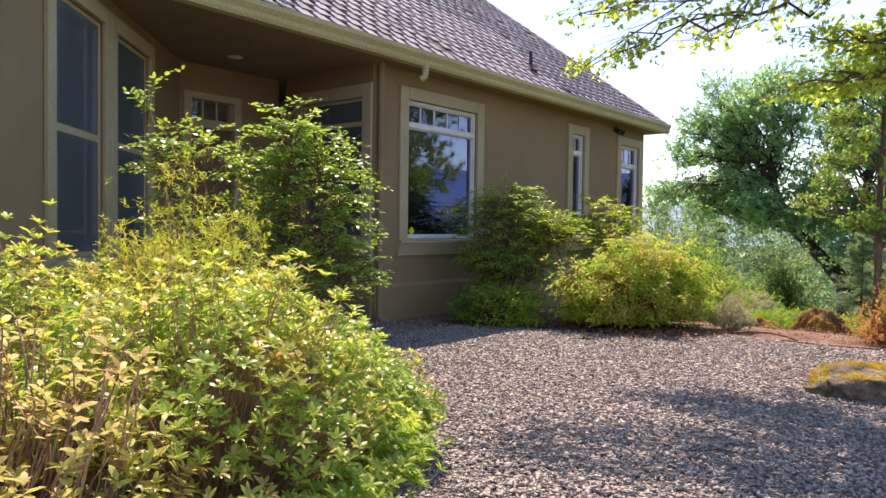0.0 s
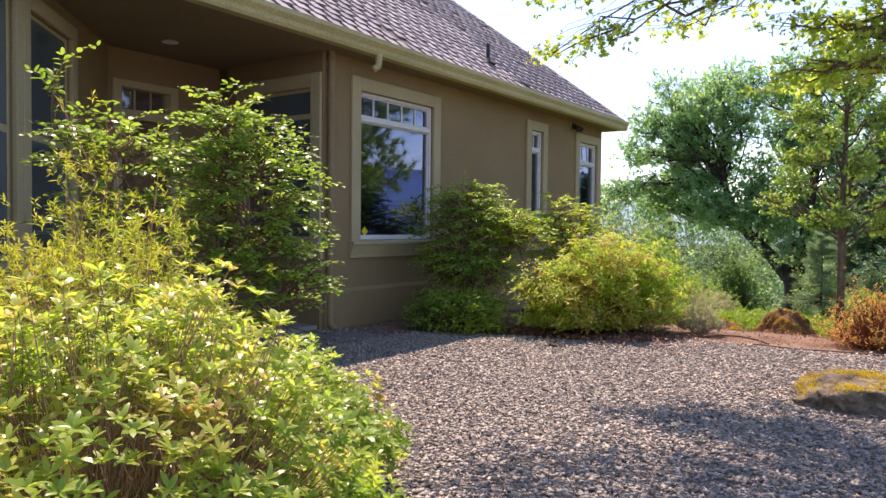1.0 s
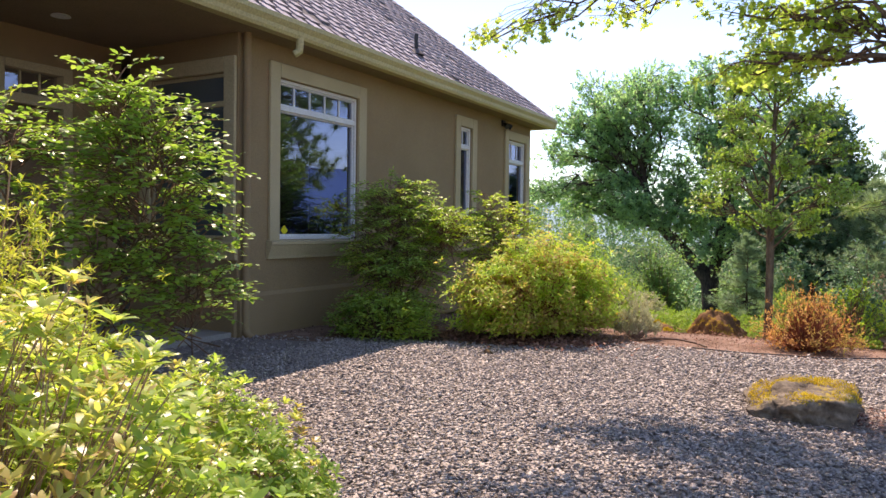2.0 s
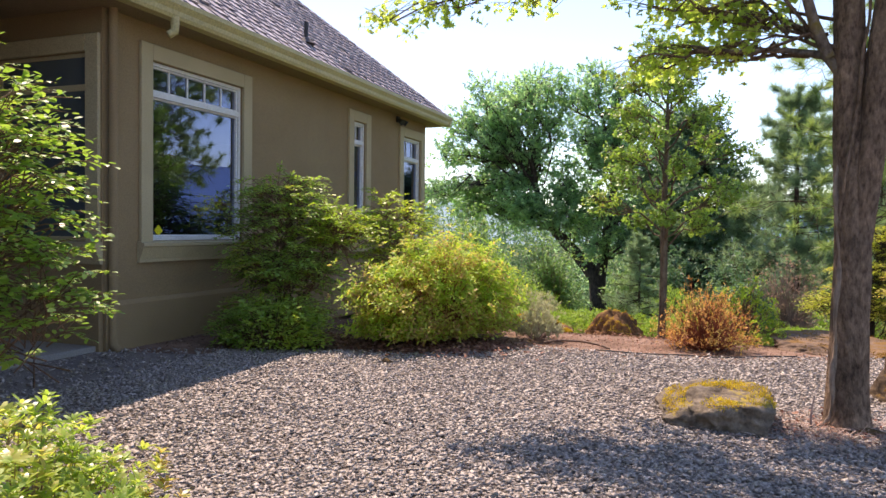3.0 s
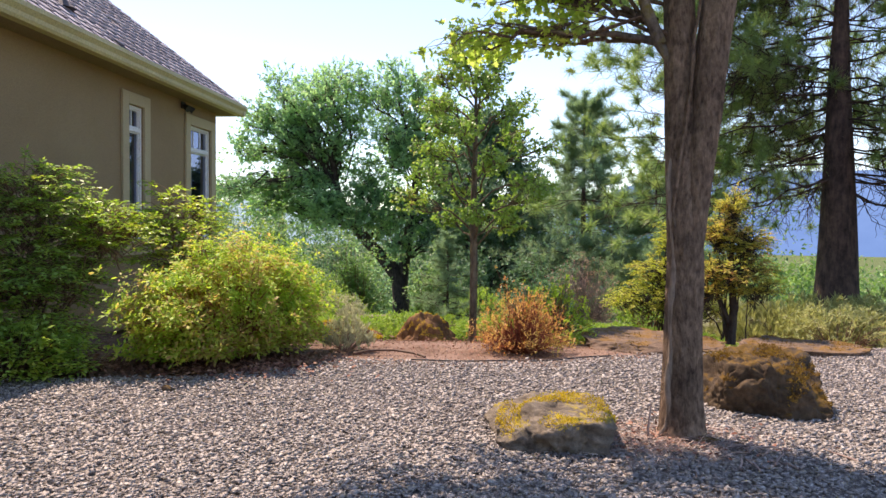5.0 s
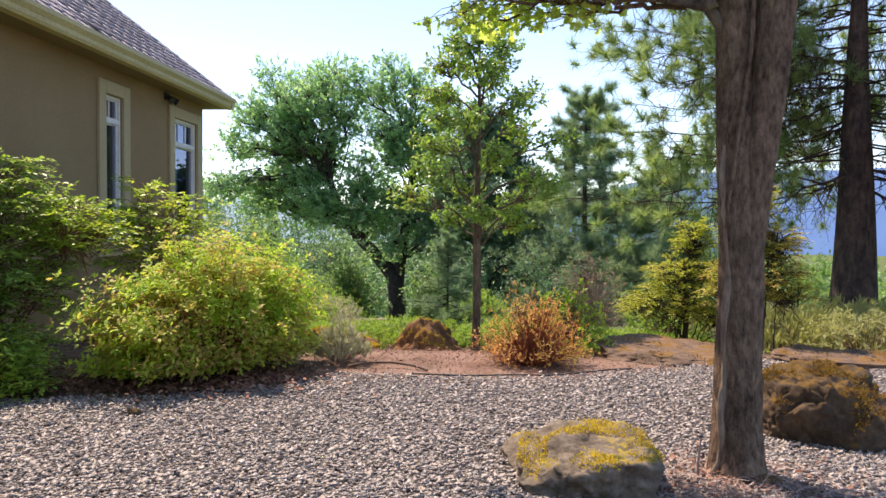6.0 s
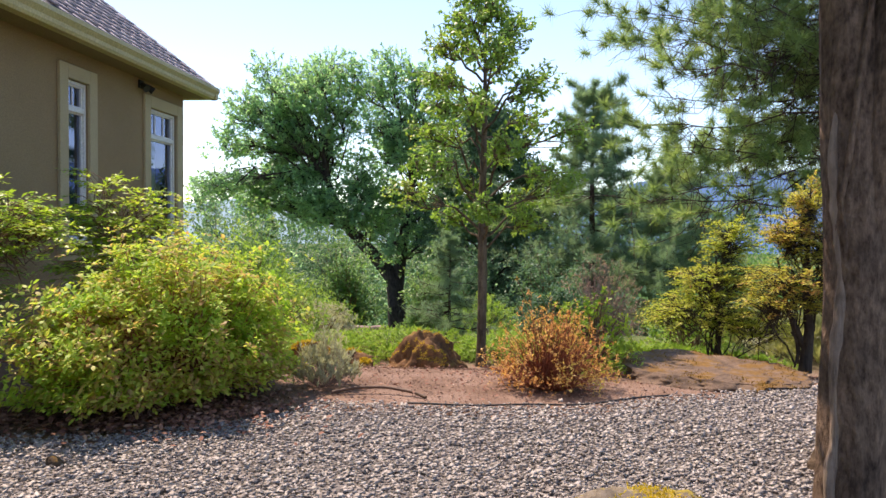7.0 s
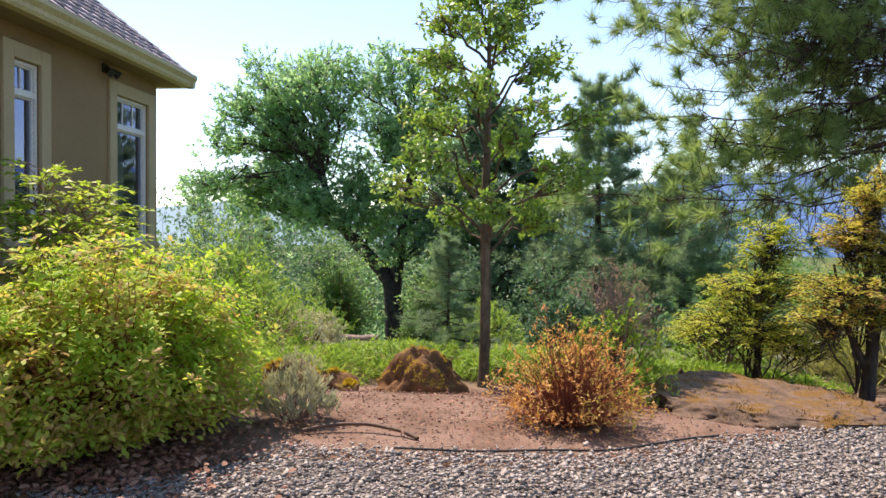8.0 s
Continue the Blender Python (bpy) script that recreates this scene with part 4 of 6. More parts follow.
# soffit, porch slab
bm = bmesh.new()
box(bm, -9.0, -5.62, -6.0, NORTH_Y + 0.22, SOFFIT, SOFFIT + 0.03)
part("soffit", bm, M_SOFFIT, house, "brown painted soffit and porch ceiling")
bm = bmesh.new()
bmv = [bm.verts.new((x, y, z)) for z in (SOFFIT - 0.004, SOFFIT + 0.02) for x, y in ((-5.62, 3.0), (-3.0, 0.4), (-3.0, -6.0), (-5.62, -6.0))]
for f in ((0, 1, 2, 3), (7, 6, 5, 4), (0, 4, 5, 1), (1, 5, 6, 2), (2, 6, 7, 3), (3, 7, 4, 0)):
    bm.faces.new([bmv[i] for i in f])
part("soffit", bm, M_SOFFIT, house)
bm = bmesh.new()
bmv = [bm.verts.new((x, y, z)) for z in (-0.1, 0.06) for x, y in ((-7.64, 4.56), (-5.95, 2.86), (-5.95, 5.92), (-7.64, 5.92))]
for f in ((3, 2, 1, 0), (4, 5, 6, 7), (0, 1, 5, 4), (1, 2, 6, 5), (2, 3, 7, 6), (3, 0, 4, 7)):
    bm.faces.new([bmv[i] for i in f])
part("porch_slab", bm, M_CONCRETE, house, "grey concrete porch slab")

# gutter, fascia, downspout
EAVE_X, EAVE_Y = -5.62, NORTH_Y + 0.22
GUTTER = [(0.0, 0.0), (0.07, 0.0), (0.085, 0.03), (0.09, 0.07), (0.12, 0.12), (0.12, 0.165), (0.105, 0.165), (0.105, 0.13), (0.0, 0.13)]


def gutter(a, b, side):
    bm = bmesh.new()
    extrude_profile(bm, [(o, u + SOFFIT - 0.005) for o, u in GUTTER], a, b, side)
    return part("gutter", bm, M_GUTTER, house, "tan metal gutter")


gutter((EAVE_X, 2.9, 0), (EAVE_X, EAVE_Y + 0.1, 0), (1, 0, 0))
gutter((-12, EAVE_Y, 0), (EAVE_X + 0.1, EAVE_Y, 0), (0, 1, 0))
gutter((-3.0, 0.4, 0), (EAVE_X, 2.9, 0), (R, R, 0))
bm = bmesh.new()
box(bm, EAVE_X - 0.03, EAVE_X - 0.002, 2.9, EAVE_Y, SOFFIT - 0.005, SOFFIT + 0.19)
box(bm, -12, EAVE_X - 0.03, EAVE_Y - 0.03, EAVE_Y - 0.002, SOFFIT - 0.005, SOFFIT + 0.19)
part("fascia", bm, M_GUTTER, house)
v, f = tubes([(np.array([(-5.858, 6.0, SOFFIT + 0.01), (-5.858, 6.0, 2.5), (-5.858, 6.0, 0.12), (-5.84, 5.99, 0.05), (-5.74, 5.97, 0.0)]), np.full(5, 0.040))], 10)
raw("downspout", v, f, M_STUCCO, house, "tan painted metal downspout", smooth=True)
v, f = tubes([(np.array([(-5.56, 6.42, 3.0), (-5.56, 6.42, 2.93), (-5.562, 6.418, 2.87), (-5.60, 6.38, 2.83)]), np.array([0.04, 0.04, 0.04, 0.036]))], 10)
raw("gutter_outlet", v, f, M_GUTTER, house, "short tan gutter outlet pipe", smooth=True)

# rooms behind the windows: added boxes, indoor dimness put into their dark walls
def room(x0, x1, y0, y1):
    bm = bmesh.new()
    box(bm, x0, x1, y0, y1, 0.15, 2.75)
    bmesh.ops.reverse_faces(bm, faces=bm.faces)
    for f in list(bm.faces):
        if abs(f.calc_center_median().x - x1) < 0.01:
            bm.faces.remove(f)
    return part("room", bm, M_DARK, house, "stand-in room behind the windows, dimness painted on its walls")


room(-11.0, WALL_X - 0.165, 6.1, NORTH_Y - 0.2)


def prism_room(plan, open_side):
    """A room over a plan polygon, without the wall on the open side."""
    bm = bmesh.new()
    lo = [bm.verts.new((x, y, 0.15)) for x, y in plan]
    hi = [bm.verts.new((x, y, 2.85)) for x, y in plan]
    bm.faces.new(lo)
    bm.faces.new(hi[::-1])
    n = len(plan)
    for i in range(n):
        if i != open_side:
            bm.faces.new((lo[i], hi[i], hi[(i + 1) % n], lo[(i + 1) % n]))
    return part("room", bm, M_DARK, house, "stand-in room behind the windows, dimness painted on its walls")


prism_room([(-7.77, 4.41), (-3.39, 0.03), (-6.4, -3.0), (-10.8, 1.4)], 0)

# roof
PITCH = 0.87
ROOF_Z = SOFFIT + 0.17
RUN = 4.6


def roof_pt(x, y, lift=0.0):
    """East slope."""
    return Vector((x, y, ROOF_Z + (EAVE_X + 0.05 - x) * PITCH + lift))


bm = bmesh.new()
ex, ny = EAVE_X + 0.05, EAVE_Y + 0.05
ridge_x = ex - RUN
top = ROOF_Z + RUN * PITCH
c = [bm.verts.new(p) for p in ((ex, -6, ROOF_Z), (ex, ny, ROOF_Z), (ridge_x, ny - RUN, top), (ridge_x, -6, top), (2 * ridge_x - ex, ny, ROOF_Z), (2 * ridge_x - ex, -6, ROOF_Z))]
bm.faces.new((c[0], c[1], c[2], c[3]))
bm.faces.new((c[1], c[4], c[2]))
bm.faces.new((c[3], c[2], c[4], c[5]))
bm.faces.new((c[0], c[3], c[5]))
roof = part("roof", bm, M_FELT, house, "steep roof of weathered grey-brown shingles")


def shingle_mesh(w, l, th):
    """A wedge: thin at the upper end, thick at the butt. Local x across, y up the slope, z off the roof."""
    bm = bmesh.new()
    v = [bm.verts.new(p) for p in ((-w / 2, 0, 0.002), (w / 2, 0, 0.002), (w / 2, l, 0.002), (-w / 2, l, 0.002), (-w / 2, 0, th), (w / 2, 0, th), (w / 2, l, 0.006), (-w / 2, l, 0.006))]
    for f in ((3, 2, 1, 0), (4, 5, 6, 7), (0, 1, 5, 4), (1, 2, 6, 5), (2, 3, 7, 6), (3, 0, 4, 7)):
        bm.faces.new([v[i] for i in f])
    me = bpy.data.meshes.new("shingle")
    bm.to_mesh(me)
    bm.free()
    me.materials.append(M_SHINGLE)
    return me


def shingles():
    """Courses of laminated shingle tabs on the east slope; those over the first windows are parts of their own."""
    rng = random.Random(5)
    slope = math.sqrt(1 + PITCH * PITCH)
    up = Vector((-1, 0, PITCH)).normalized()
    across = Vector((0, 1, 0))
    off = across.cross(up)
    if off.z < 0:
        off = -off
    course, tab = 0.150, 0.225
    kinds = [shingle_mesh(w, 0.18, th) for w, th in ((0.145, 0.024), (0.135, 0.026), (0.15, 0.022), (0.14, 0.024))]
    shapes = [[v.co.copy() for v in me.vertices] for me in kinds]
    V, F, made = [], [], 0
    for i in range(int(RUN * slope / course)):
        s = i * course - 0.02
        run = s / slope
        y = 2.6 + tab * (0.5 * (i % 2) + rng.uniform(-0.06, 0.06))
        limit = ny - run - 0.06
        while y < limit:
            k = rng.randrange(4)
            if rng.random() < 0.985:
                p = roof_pt(ex, 0) + up * s
                p = Vector((p.x, y, p.z))
                m = Matrix.Translation(p) @ Matrix((across, up, off)).transposed().to_4x4()
                if made < 300 and 4.6 < y < 9.6 and i < 12:
                    ob = new("shingle", kinds[k])
                    ob.parent = roof
                    ob.matrix_basis = m
                    made += 1
                else:
                    b = len(V)
                    V.extend(m @ c for c in shapes[k])
                    F.extend(tuple(b + q for q in f) for f in ((3, 2, 1, 0), (4, 5, 6, 7), (0, 1, 5, 4), (1, 2, 6, 5), (2, 3, 7, 6), (3, 0, 4, 7)))
            y += tab * rng.uniform(0.95, 1.05)
    raw("shingle_field", [tuple(v) for v in V], F, M_SHINGLES, roof, kind="stuff")
    # caps along the hip
    a, b = Vector((ex, ny, ROOF_Z)), Vector((ridge_x, ny - RUN, top))
    way = (b - a).normalized()
    side = Vector((1, -1, 0)).normalized()
    n = int((b - a).length / 0.16)
    for i in range(n):
        bm = bmesh.new()
        p = a + way * (0.16 * i)
        q = p + way * 0.22
        lift = Vector((0, 0, 0.028))
        drop = Vector((0, 0, -0.075))
        w = 0.11
        v = [bm.verts.new(c) for c in (p + side * w + drop + lift, p + lift * 1.3, p - side * w + drop + lift, q + side * w + drop + lift * 0.5, q + lift * 0.7, q - side * w + drop + lift * 0.5)]
        u = [bm.verts.new(c.co - Vector((0, 0, 0.014))) for c in v]
        for f in ((0, 1, 4, 3), (1, 2, 5, 4)):
            bm.faces.new([v[j] for j in f])
            bm.faces.new([u[j] for j in f][::-1])
        bm.faces.new((v[0], u[0], u[1], v[1]))
        bm.faces.new((v[1], u[1], u[2], v[2]))
        part("hip_cap", bm, M_SHINGLE, roof)


shingles()

# roof vent, flood lamp, sticker, porch lamp, pale strip for daylight indoors
v, f = tubes([(np.array([(-5.96, 9.29, 3.35), (-5.96, 9.29, 3.58), (-5.96, 9.29, 3.77)]), np.array([0.027, 0.027, 0.027]))], 12)
raw("vent_pipe", v, f, M_BLACK, house, "black roof vent pipe", smooth=True)
bm = bmesh.new()
bmesh.ops.create_cone(bm, cap_ends=True, segments=16, radius1=0.12, radius2=0.04, depth=0.08, matrix=Matrix.Translation(roof_pt(-5.96, 9.29, 0.03)))
part("pipe_flashing", bm, M_FELT, house)
bm = bmesh.new()
box(bm, WALL_X + 0.002, WALL_X + 0.03, 11.98, 12.10, 2.86, 2.96, None, 0.006)
flood = part("flood_lamp", bm, M_BLACK, house, "small dark twin-head flood lamp under the soffit")
for dy in (-0.06, 0.07):
    bm = bmesh.new()
    bmesh.ops.create_cone(bm, cap_ends=True, segments=14, radius1=0.028, radius2=0.048, depth=0.11,
                          matrix=Matrix.Translation((WALL_X + 0.09, 12.04 + dy, 2.87)) @ Euler((0, radians(125), dy * 8)).to_matrix().to_4x4())
    part("lamp_head", bm, M_BLACK, flood)
bm = bmesh.new()
d = 0.055
pts = [(6.66, 1.065 - d), (6.66 + d, 1.065), (6.66, 1.065 + d), (6.66 - d, 1.065)]
fr = [bm.verts.new((WALL_X - 0.052, y, z)) for y, z in pts]
bk = [bm.verts.new((WALL_X - 0.056, y, z)) for y, z in pts]
bm.faces.new(fr)
bm.faces.new(bk[::-1])
for i in range(4):
    bm.faces.new((fr[i], bk[i], bk[(i + 1) % 4], fr[(i + 1) % 4]))
part("window_sign", bm, M_YELLOW, house, "yellow diamond-shaped warning sticker")
bm = bmesh.new()
bmesh.ops.create_cone(bm, cap_ends=True, segments=24, radius1=0.085, radius2=0.075, depth=0.012, matrix=Matrix.Translation((-6.95, 4.79, SOFFIT - 0.007)))
part("ceiling_lamp", bm, M_WHITE, house, "recessed white ceiling lamp, unlit")


def light_strip(y0, y1):
    """A pleated pale sheet, added for daylight seen through the corner room."""
    n = 40
    V, F = [], []
    for i in range(n):
        y = y0 + (y1 - y0) * i / (n - 1)
        x = WALL_X - 0.28 + 0.03 * math.sin(i * 1.1)
        V += [(x, y, 0.6), (x, y, 2.6)]
    F = [(2 * i, 2 * i + 2, 2 * i + 3, 2 * i + 1) for i in range(n - 1)]
    ob = raw("light_strip", V, F, M_LIGHTSTRIP, house, "pale pleated sheet standing in for daylight through the room", smooth=True)
    ob.modifiers.new("thick", 'SOLIDIFY').thickness = 0.004


light_strip(12.62, 12.95)

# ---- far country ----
# Ridges glow a little: the haze over them is put into an emissive blue.
def haze_glow_mat(name, low, high):
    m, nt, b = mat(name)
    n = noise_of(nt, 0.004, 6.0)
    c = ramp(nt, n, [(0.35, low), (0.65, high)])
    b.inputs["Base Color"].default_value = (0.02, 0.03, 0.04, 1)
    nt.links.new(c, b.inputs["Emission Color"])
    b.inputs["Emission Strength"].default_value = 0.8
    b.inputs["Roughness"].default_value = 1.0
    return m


M_FAR = haze_glow_mat("ridge_haze_glow", (0.065, 0.155, 0.39), (0.095, 0.20, 0.46))
M_FARTHER = haze_glow_mat("pale_haze_glow", (0.24, 0.37, 0.48), (0.28, 0.42, 0.52))


def ridge(dist, lift, rough, seed, a0, a1, label, material, base=-80.0):
    """A mountain range at that distance, over yaws a0 to a1 (degrees to the right of +y)."""
    n, V, F = 160, [], []
    for i in range(n):
        a = radians(a0 + (a1 - a0) * i / (n - 1))
        q = 0.5 + 0.5 * noise.noise(Vector((seed, i * 0.045, 0))) + 0.25 * noise.noise(Vector((seed, i * 0.16, 2))) + 0.06 * noise.noise(Vector((seed, i * 0.6, 4)))
        h = lift(math.degrees(a)) * (1 - rough + rough * 2 * q)
        for k in range(6):
            r = dist * (1 + 0.16 * k / 5)
            V.append((math.sin(a) * r, math.cos(a) * r, base + (h - base) * (k / 5) ** 0.8))
    for i in range(n - 1):
        for k in range(5):
            F.append((i * 6 + k, (i + 1) * 6 + k, (i + 1) * 6 + k + 1, i * 6 + k + 1))
    return tagged(raw("backdrop", V, F, material, None, label, "structure", True), category="mountains")


ridge(2400, lambda a: 2400 * math.tan(radians(float(np.interp(a, [-2, 3, 9, 14, 20, 35, 80, 130], [-2.0, 0.5, 4.2, 5.0, 5.2, 5.4, 5.8, 4.0])))), 0.12, 3.3, -2, 150, "forested mountain range with blue haze painted in", M_FAR)
ridge(3000, lambda a: 3000 * math.tan(radians(float(np.interp(a, [-60, -28, -20, -10, 12], [1.2, 1.8, 2.6, 1.8, 2.0])))), 0.15, 8.1, -70, 12, "far mountain range paled by painted haze", M_FARTHER)

# ---- loose ground cover ----
STONE = "grey and pinkish crushed stone chips"
chips("gravel_chips", 100000, (-3.4, 1.6, 1.7, 6.2), M_GRAVEL, (0.007, 0.028), STONE, 1, 0.02, 0.5, keep=on_gravel)
chips("gravel_chips", 20000, (-5.0, -3.4, 2.6, 6.2), M_GRAVEL, (0.008, 0.030), STONE, 6, 0.02, 0.5, keep=on_gravel)
chips("gravel_chips", 5000, (-5.0, -3.6, 6.2, 7.2), M_GRAVEL, (0.008, 0.030), STONE, 9, 0.02, 0.5, keep=on_gravel)
chips("gravel_chips", 56000, (-3.6, 2.4, 6.2, 9.0), M_GRAVEL, (0.007, 0.028), STONE, 7, 0.02, 0.5, keep=on_gravel)
chips("gravel_chips", 30000, (-5.85, 4.8, 2.6, 9.6), M_GRAVEL, (0.010, 0.032), STONE, 2, 0.02, 0.5,
      keep=lambda x, y, rng: on_gravel(x, y, rng) and not (-5.0 < x < 1.6 and y < 6.2) and not (-3.6 < x < 2.4 and y > 6.2))
chips("gravel_chips", 26000, (-2.6, 5.0, -3.5, 2.6), M_GRAVEL, (0.012, 0.034), STONE, 8, 0.02, 0.5, keep=lambda x, y, rng: not (x < 1.6 and y > 1.7))
chips("bark_chips", 10000, (-3.6, 2.4, 7.2, 10.6), M_CHIPS, (0.003, 0.018), "reddish bark chips and crumbs of soil", 3, 0.004, 0.4, on_soil, "bark")
chips("bark_chips", 2500, (-5.9, -3.0, 6.0, 9.5), M_CHIPS, (0.006, 0.024), "reddish bark chips under the shrubs", 4, 0.004, 0.4, on_soil, "bark")


def litter(name, n, cx, cy, rx, ry, length, label, seed, shape=OVAL, material=M_DRYLEAF, category="leaves", rise=0.025):
    """Dry leaves lying about."""
    rng = np.random.default_rng(seed)
    xy = rng.normal(0, 0.5, (n, 2)) * np.array([rx, ry]) + np.array([cx, cy])
    P = np.array([(x, y, ground_height(x, y) + rise + rng.uniform(0, 0.03)) for x, y in xy])
    D = rng.normal(0, 1, (n, 3)) * np.array([1, 1, 0.25])
    N = unit(rng.normal(0, 0.35, (n, 3)) + np.array([0, 0, 1]))
    v, f = scatter(shape, P, D, N, length * rng.uniform(0.6, 1.2, n))
    return tagged(raw(name, v, f, material, None, label, "stuff"), category=category)


litter("fallen_leaves", 1700, -3.7, 7.15, 0.95, 0.32, 0.04, "dry red-brown leaves under the bush", 61)
litter("fallen_leaves", 700, -3.0, 7.6, 0.45, 0.4, 0.038, "dry red-brown leaves under the bush", 62)
litter("fallen_leaves", 1300, -3.55, 7.42, 0.7, 0.26, 0.042, "dry red-brown leaves in a drift before the bush", 67, rise=0.035)
litter("fallen_leaves", 500, -4.6, 7.1, 0.6, 0.3, 0.045, "dry red-brown leaves under the shrub", 63)
litter("pine_straw", 1500, -0.35, 5.55, 0.5, 0.4, 0.10, "dry pinkish needles and twigs round the tree's foot", 64, (NEEDLE[0] * np.array([1, 1.6, 1]), NEEDLE[1]), M_STRAW, "straw")
litter("fallen_leaves", 260, -0.35, 5.6, 0.5, 0.35, 0.03, "dry red-brown leaves round the tree's foot", 65)
litter("fallen_leaves", 350, -1.6, 8.6, 1.2, 0.7, 0.03, "dry crumbled leaves on bare soil", 66)


def cord(name, pts, r, material, label, category, n=40):
    """A bent pipe or hose through the given points."""
    t = np.linspace(0, len(pts) - 1, n)
    i = np.minimum(t.astype(int), len(pts) - 2)
    P = np.array(pts, float)
    fr = (t - i)[:, None]
    q = P[i] * (1 - fr) + P[i + 1] * fr
    for _ in range(6):
        q[1:-1] = (q[:-2] + q[1:-1] * 2 + q[2:]) / 4
    v, f = tubes([(q, np.full(n, r))], 8)
    return tagged(raw(name, v, f, material, None, label, smooth=True), category=category)


M_HOSE = surface("hose", [(0.3, (0.10, 0.055, 0.035)), (0.7, (0.16, 0.09, 0.06))], 6.0, 60.0, 0.6)
cord("irrigation_hose", [(-2.50, 8.03, 0.02), (-2.36, 8.10, 0.04), (-2.15, 8.12, 0.045), (-1.95, 8.05, 0.03), (-1.86, 7.98, 0.012)], 0.011, M_HOSE, "bent brown irrigation hose on bare soil", "hose")
cord("garden_edging", [(x, edge_y(x) + 0.01, 0.03 + 0.004 * math.sin(x * 9)) for x in np.linspace(-1.95, -0.25, 12)], 0.006, M_BLACK, "thin dark garden edging beside the gravel", "edging", 60)

# ---- plants by the house ----
WHORL = (OVAL[0] * np.array([1, 0.72, 1]), OVAL[1])
AZALEA = dict(per=9, length=0.037, width=0.85, star=True, up=1.0, shape=WHORL, twig=M_TANTWIG, core=0.74, amount=0.26, freq=4.2, shell=0.7, back=0.012, spread=0.68, stem_r=0.0035, sprouts=0.0, group="azaleas")
bush("azalea_bush", (-1.94, 1.25, 0), (0.62, 0.76, 0.98), "bright green azalea bush with yellowing leaves beside the gravel", "bush", L_AZALEA, 11, 3300, stems=1800, low=0.40, **AZALEA)
bush("azalea_bush", (-2.5, 1.82, 0), (0.55, 0.46, 0.90), "bright green azalea bush with bare lower stems", "bush", L_AZALEA, 12, 2200, stems=1000, low=0.38, **AZALEA)
bush("azalea_bush", (-2.55, 2.38, 0), (0.48, 0.44, 0.64), "low bright green azalea bush at the gravel's edge", "bush", L_AZALEA, 27, 1700, stems=700, low=0.22, **AZALEA)
bush("azalea_bush", (-2.9, 1.0, 0), (0.6, 0.6, 1.10), "taller bright green azalea bush", "bush", L_AZALEA, 21, 2200, stems=300, low=0.25, **AZALEA)
bush("withered_azalea", (-1.70, 0.60, 0), (0.44, 0.46, 0.92), "half-withered azalea bush with tan twigs and yellow leaves", "bush", L_YELLOW, 13, 900, 7, 0.040, WHORL, twig=M_TANTWIG, stems=900, core=0.45, amount=0.3, freq=2.8, spread=0.75, stem_r=0.006, star=True, group="azaleas")
bush("golden_bush", (-3.05, 1.88, 0), (0.74, 0.60, 1.22), "feathery yellow-green bush among the azaleas", "bush", L_FEATHER, 14, 3400, 11, 0.032, LANCE, twig=M_TANTWIG, up=1.2, width=0.5, stems=420, amount=0.4, freq=3.2)
layered_shrub("leafy_shrub", (-4.05, 3.05, 0), [(0.10, 0.30, 1.28, 0.36, 0.36, 0.50, 400), (0.06, 0.15, 1.72, 0.22, 0.22, 0.16, 50), (-0.10, -0.45, 1.52, 0.26, 0.40, 0.15, 105), (-0.25, -0.72, 1.92, 0.07, 0.07, 0.09, 7),
     (0.32, 0.40, 0.78, 0.24, 0.24, 0.26, 75), (0.0, -0.40, 1.12, 0.32, 0.38, 0.22, 90), (0.0, 0.0, 0.75, 0.32, 0.36, 0.28, 90)],
     "tall glossy green shrub before the porch", "shrub", L_SHRUB, 15, pairs=5, length=0.20, size=0.050)
# The lime sprays at its outer tips paint in the sun that falls there.
layered_shrub("spreading_shrub", (-5.12, 7.52, 0), [(0.05, 0.0, 0.95, 0.50, 0.64, 0.55, 760), (0.05, -0.10, 1.46, 0.34, 0.42, 0.18, 170), (0.24, -0.45, 0.26, 0.46, 0.40, 0.13, 240), (0.14, -0.38, 0.72, 0.46, 0.36, 0.16, 230)],
     "dark green layered shrub under the window", "shrub", L_DEEP, 16, [(0.60, -0.02, 1.18, 0.24, 0.32, 0.15, 140), (0.68, 0.12, 1.02, 0.24, 0.28, 0.11, 90)], L_LIME, pairs=6, length=0.23, size=0.052, shape=LANCE, width=1.2)
bush("low_shrub", (-4.75, 6.75, 0), (0.55, 0.38, 0.5), "low green shrub by the wall", "shrub", L_DEEP, 22, 450, 9, 0.055, LANCE, spread=0.9, layered=0.7, width=1.3)
bush("flowering_bush", (-3.50, 7.74, 0), (0.68, 0.96, 0.98), "lime green and gold leafy bush at the gravel's edge", "bush", L_BUSH, 17, 5200, 8, 0.043, star=True, twig=M_REDTWIG, turn=-0.55, stems=800, core=0.46, amount=0.50, freq=4.2, width=0.95, layered=0.12, shell=0.45, low=0.13, sprouts=0.08, spread=0.72, back=0.012, tuck=0.26)
layered_shrub("leafy_shrub", (-4.68, 9.50, 0), [(0.0, -0.1, 1.18, 0.42, 0.48, 0.26, 190), (0.0, -0.1, 0.75, 0.48, 0.54, 0.30, 200), (-0.08, -0.32, 1.44, 0.16, 0.16, 0.08, 20)],
     "upright bright green shrub against the wall", "shrub", L_LIME, 18, pairs=5, length=0.22, size=0.062, shape=LANCE, width=1.4)
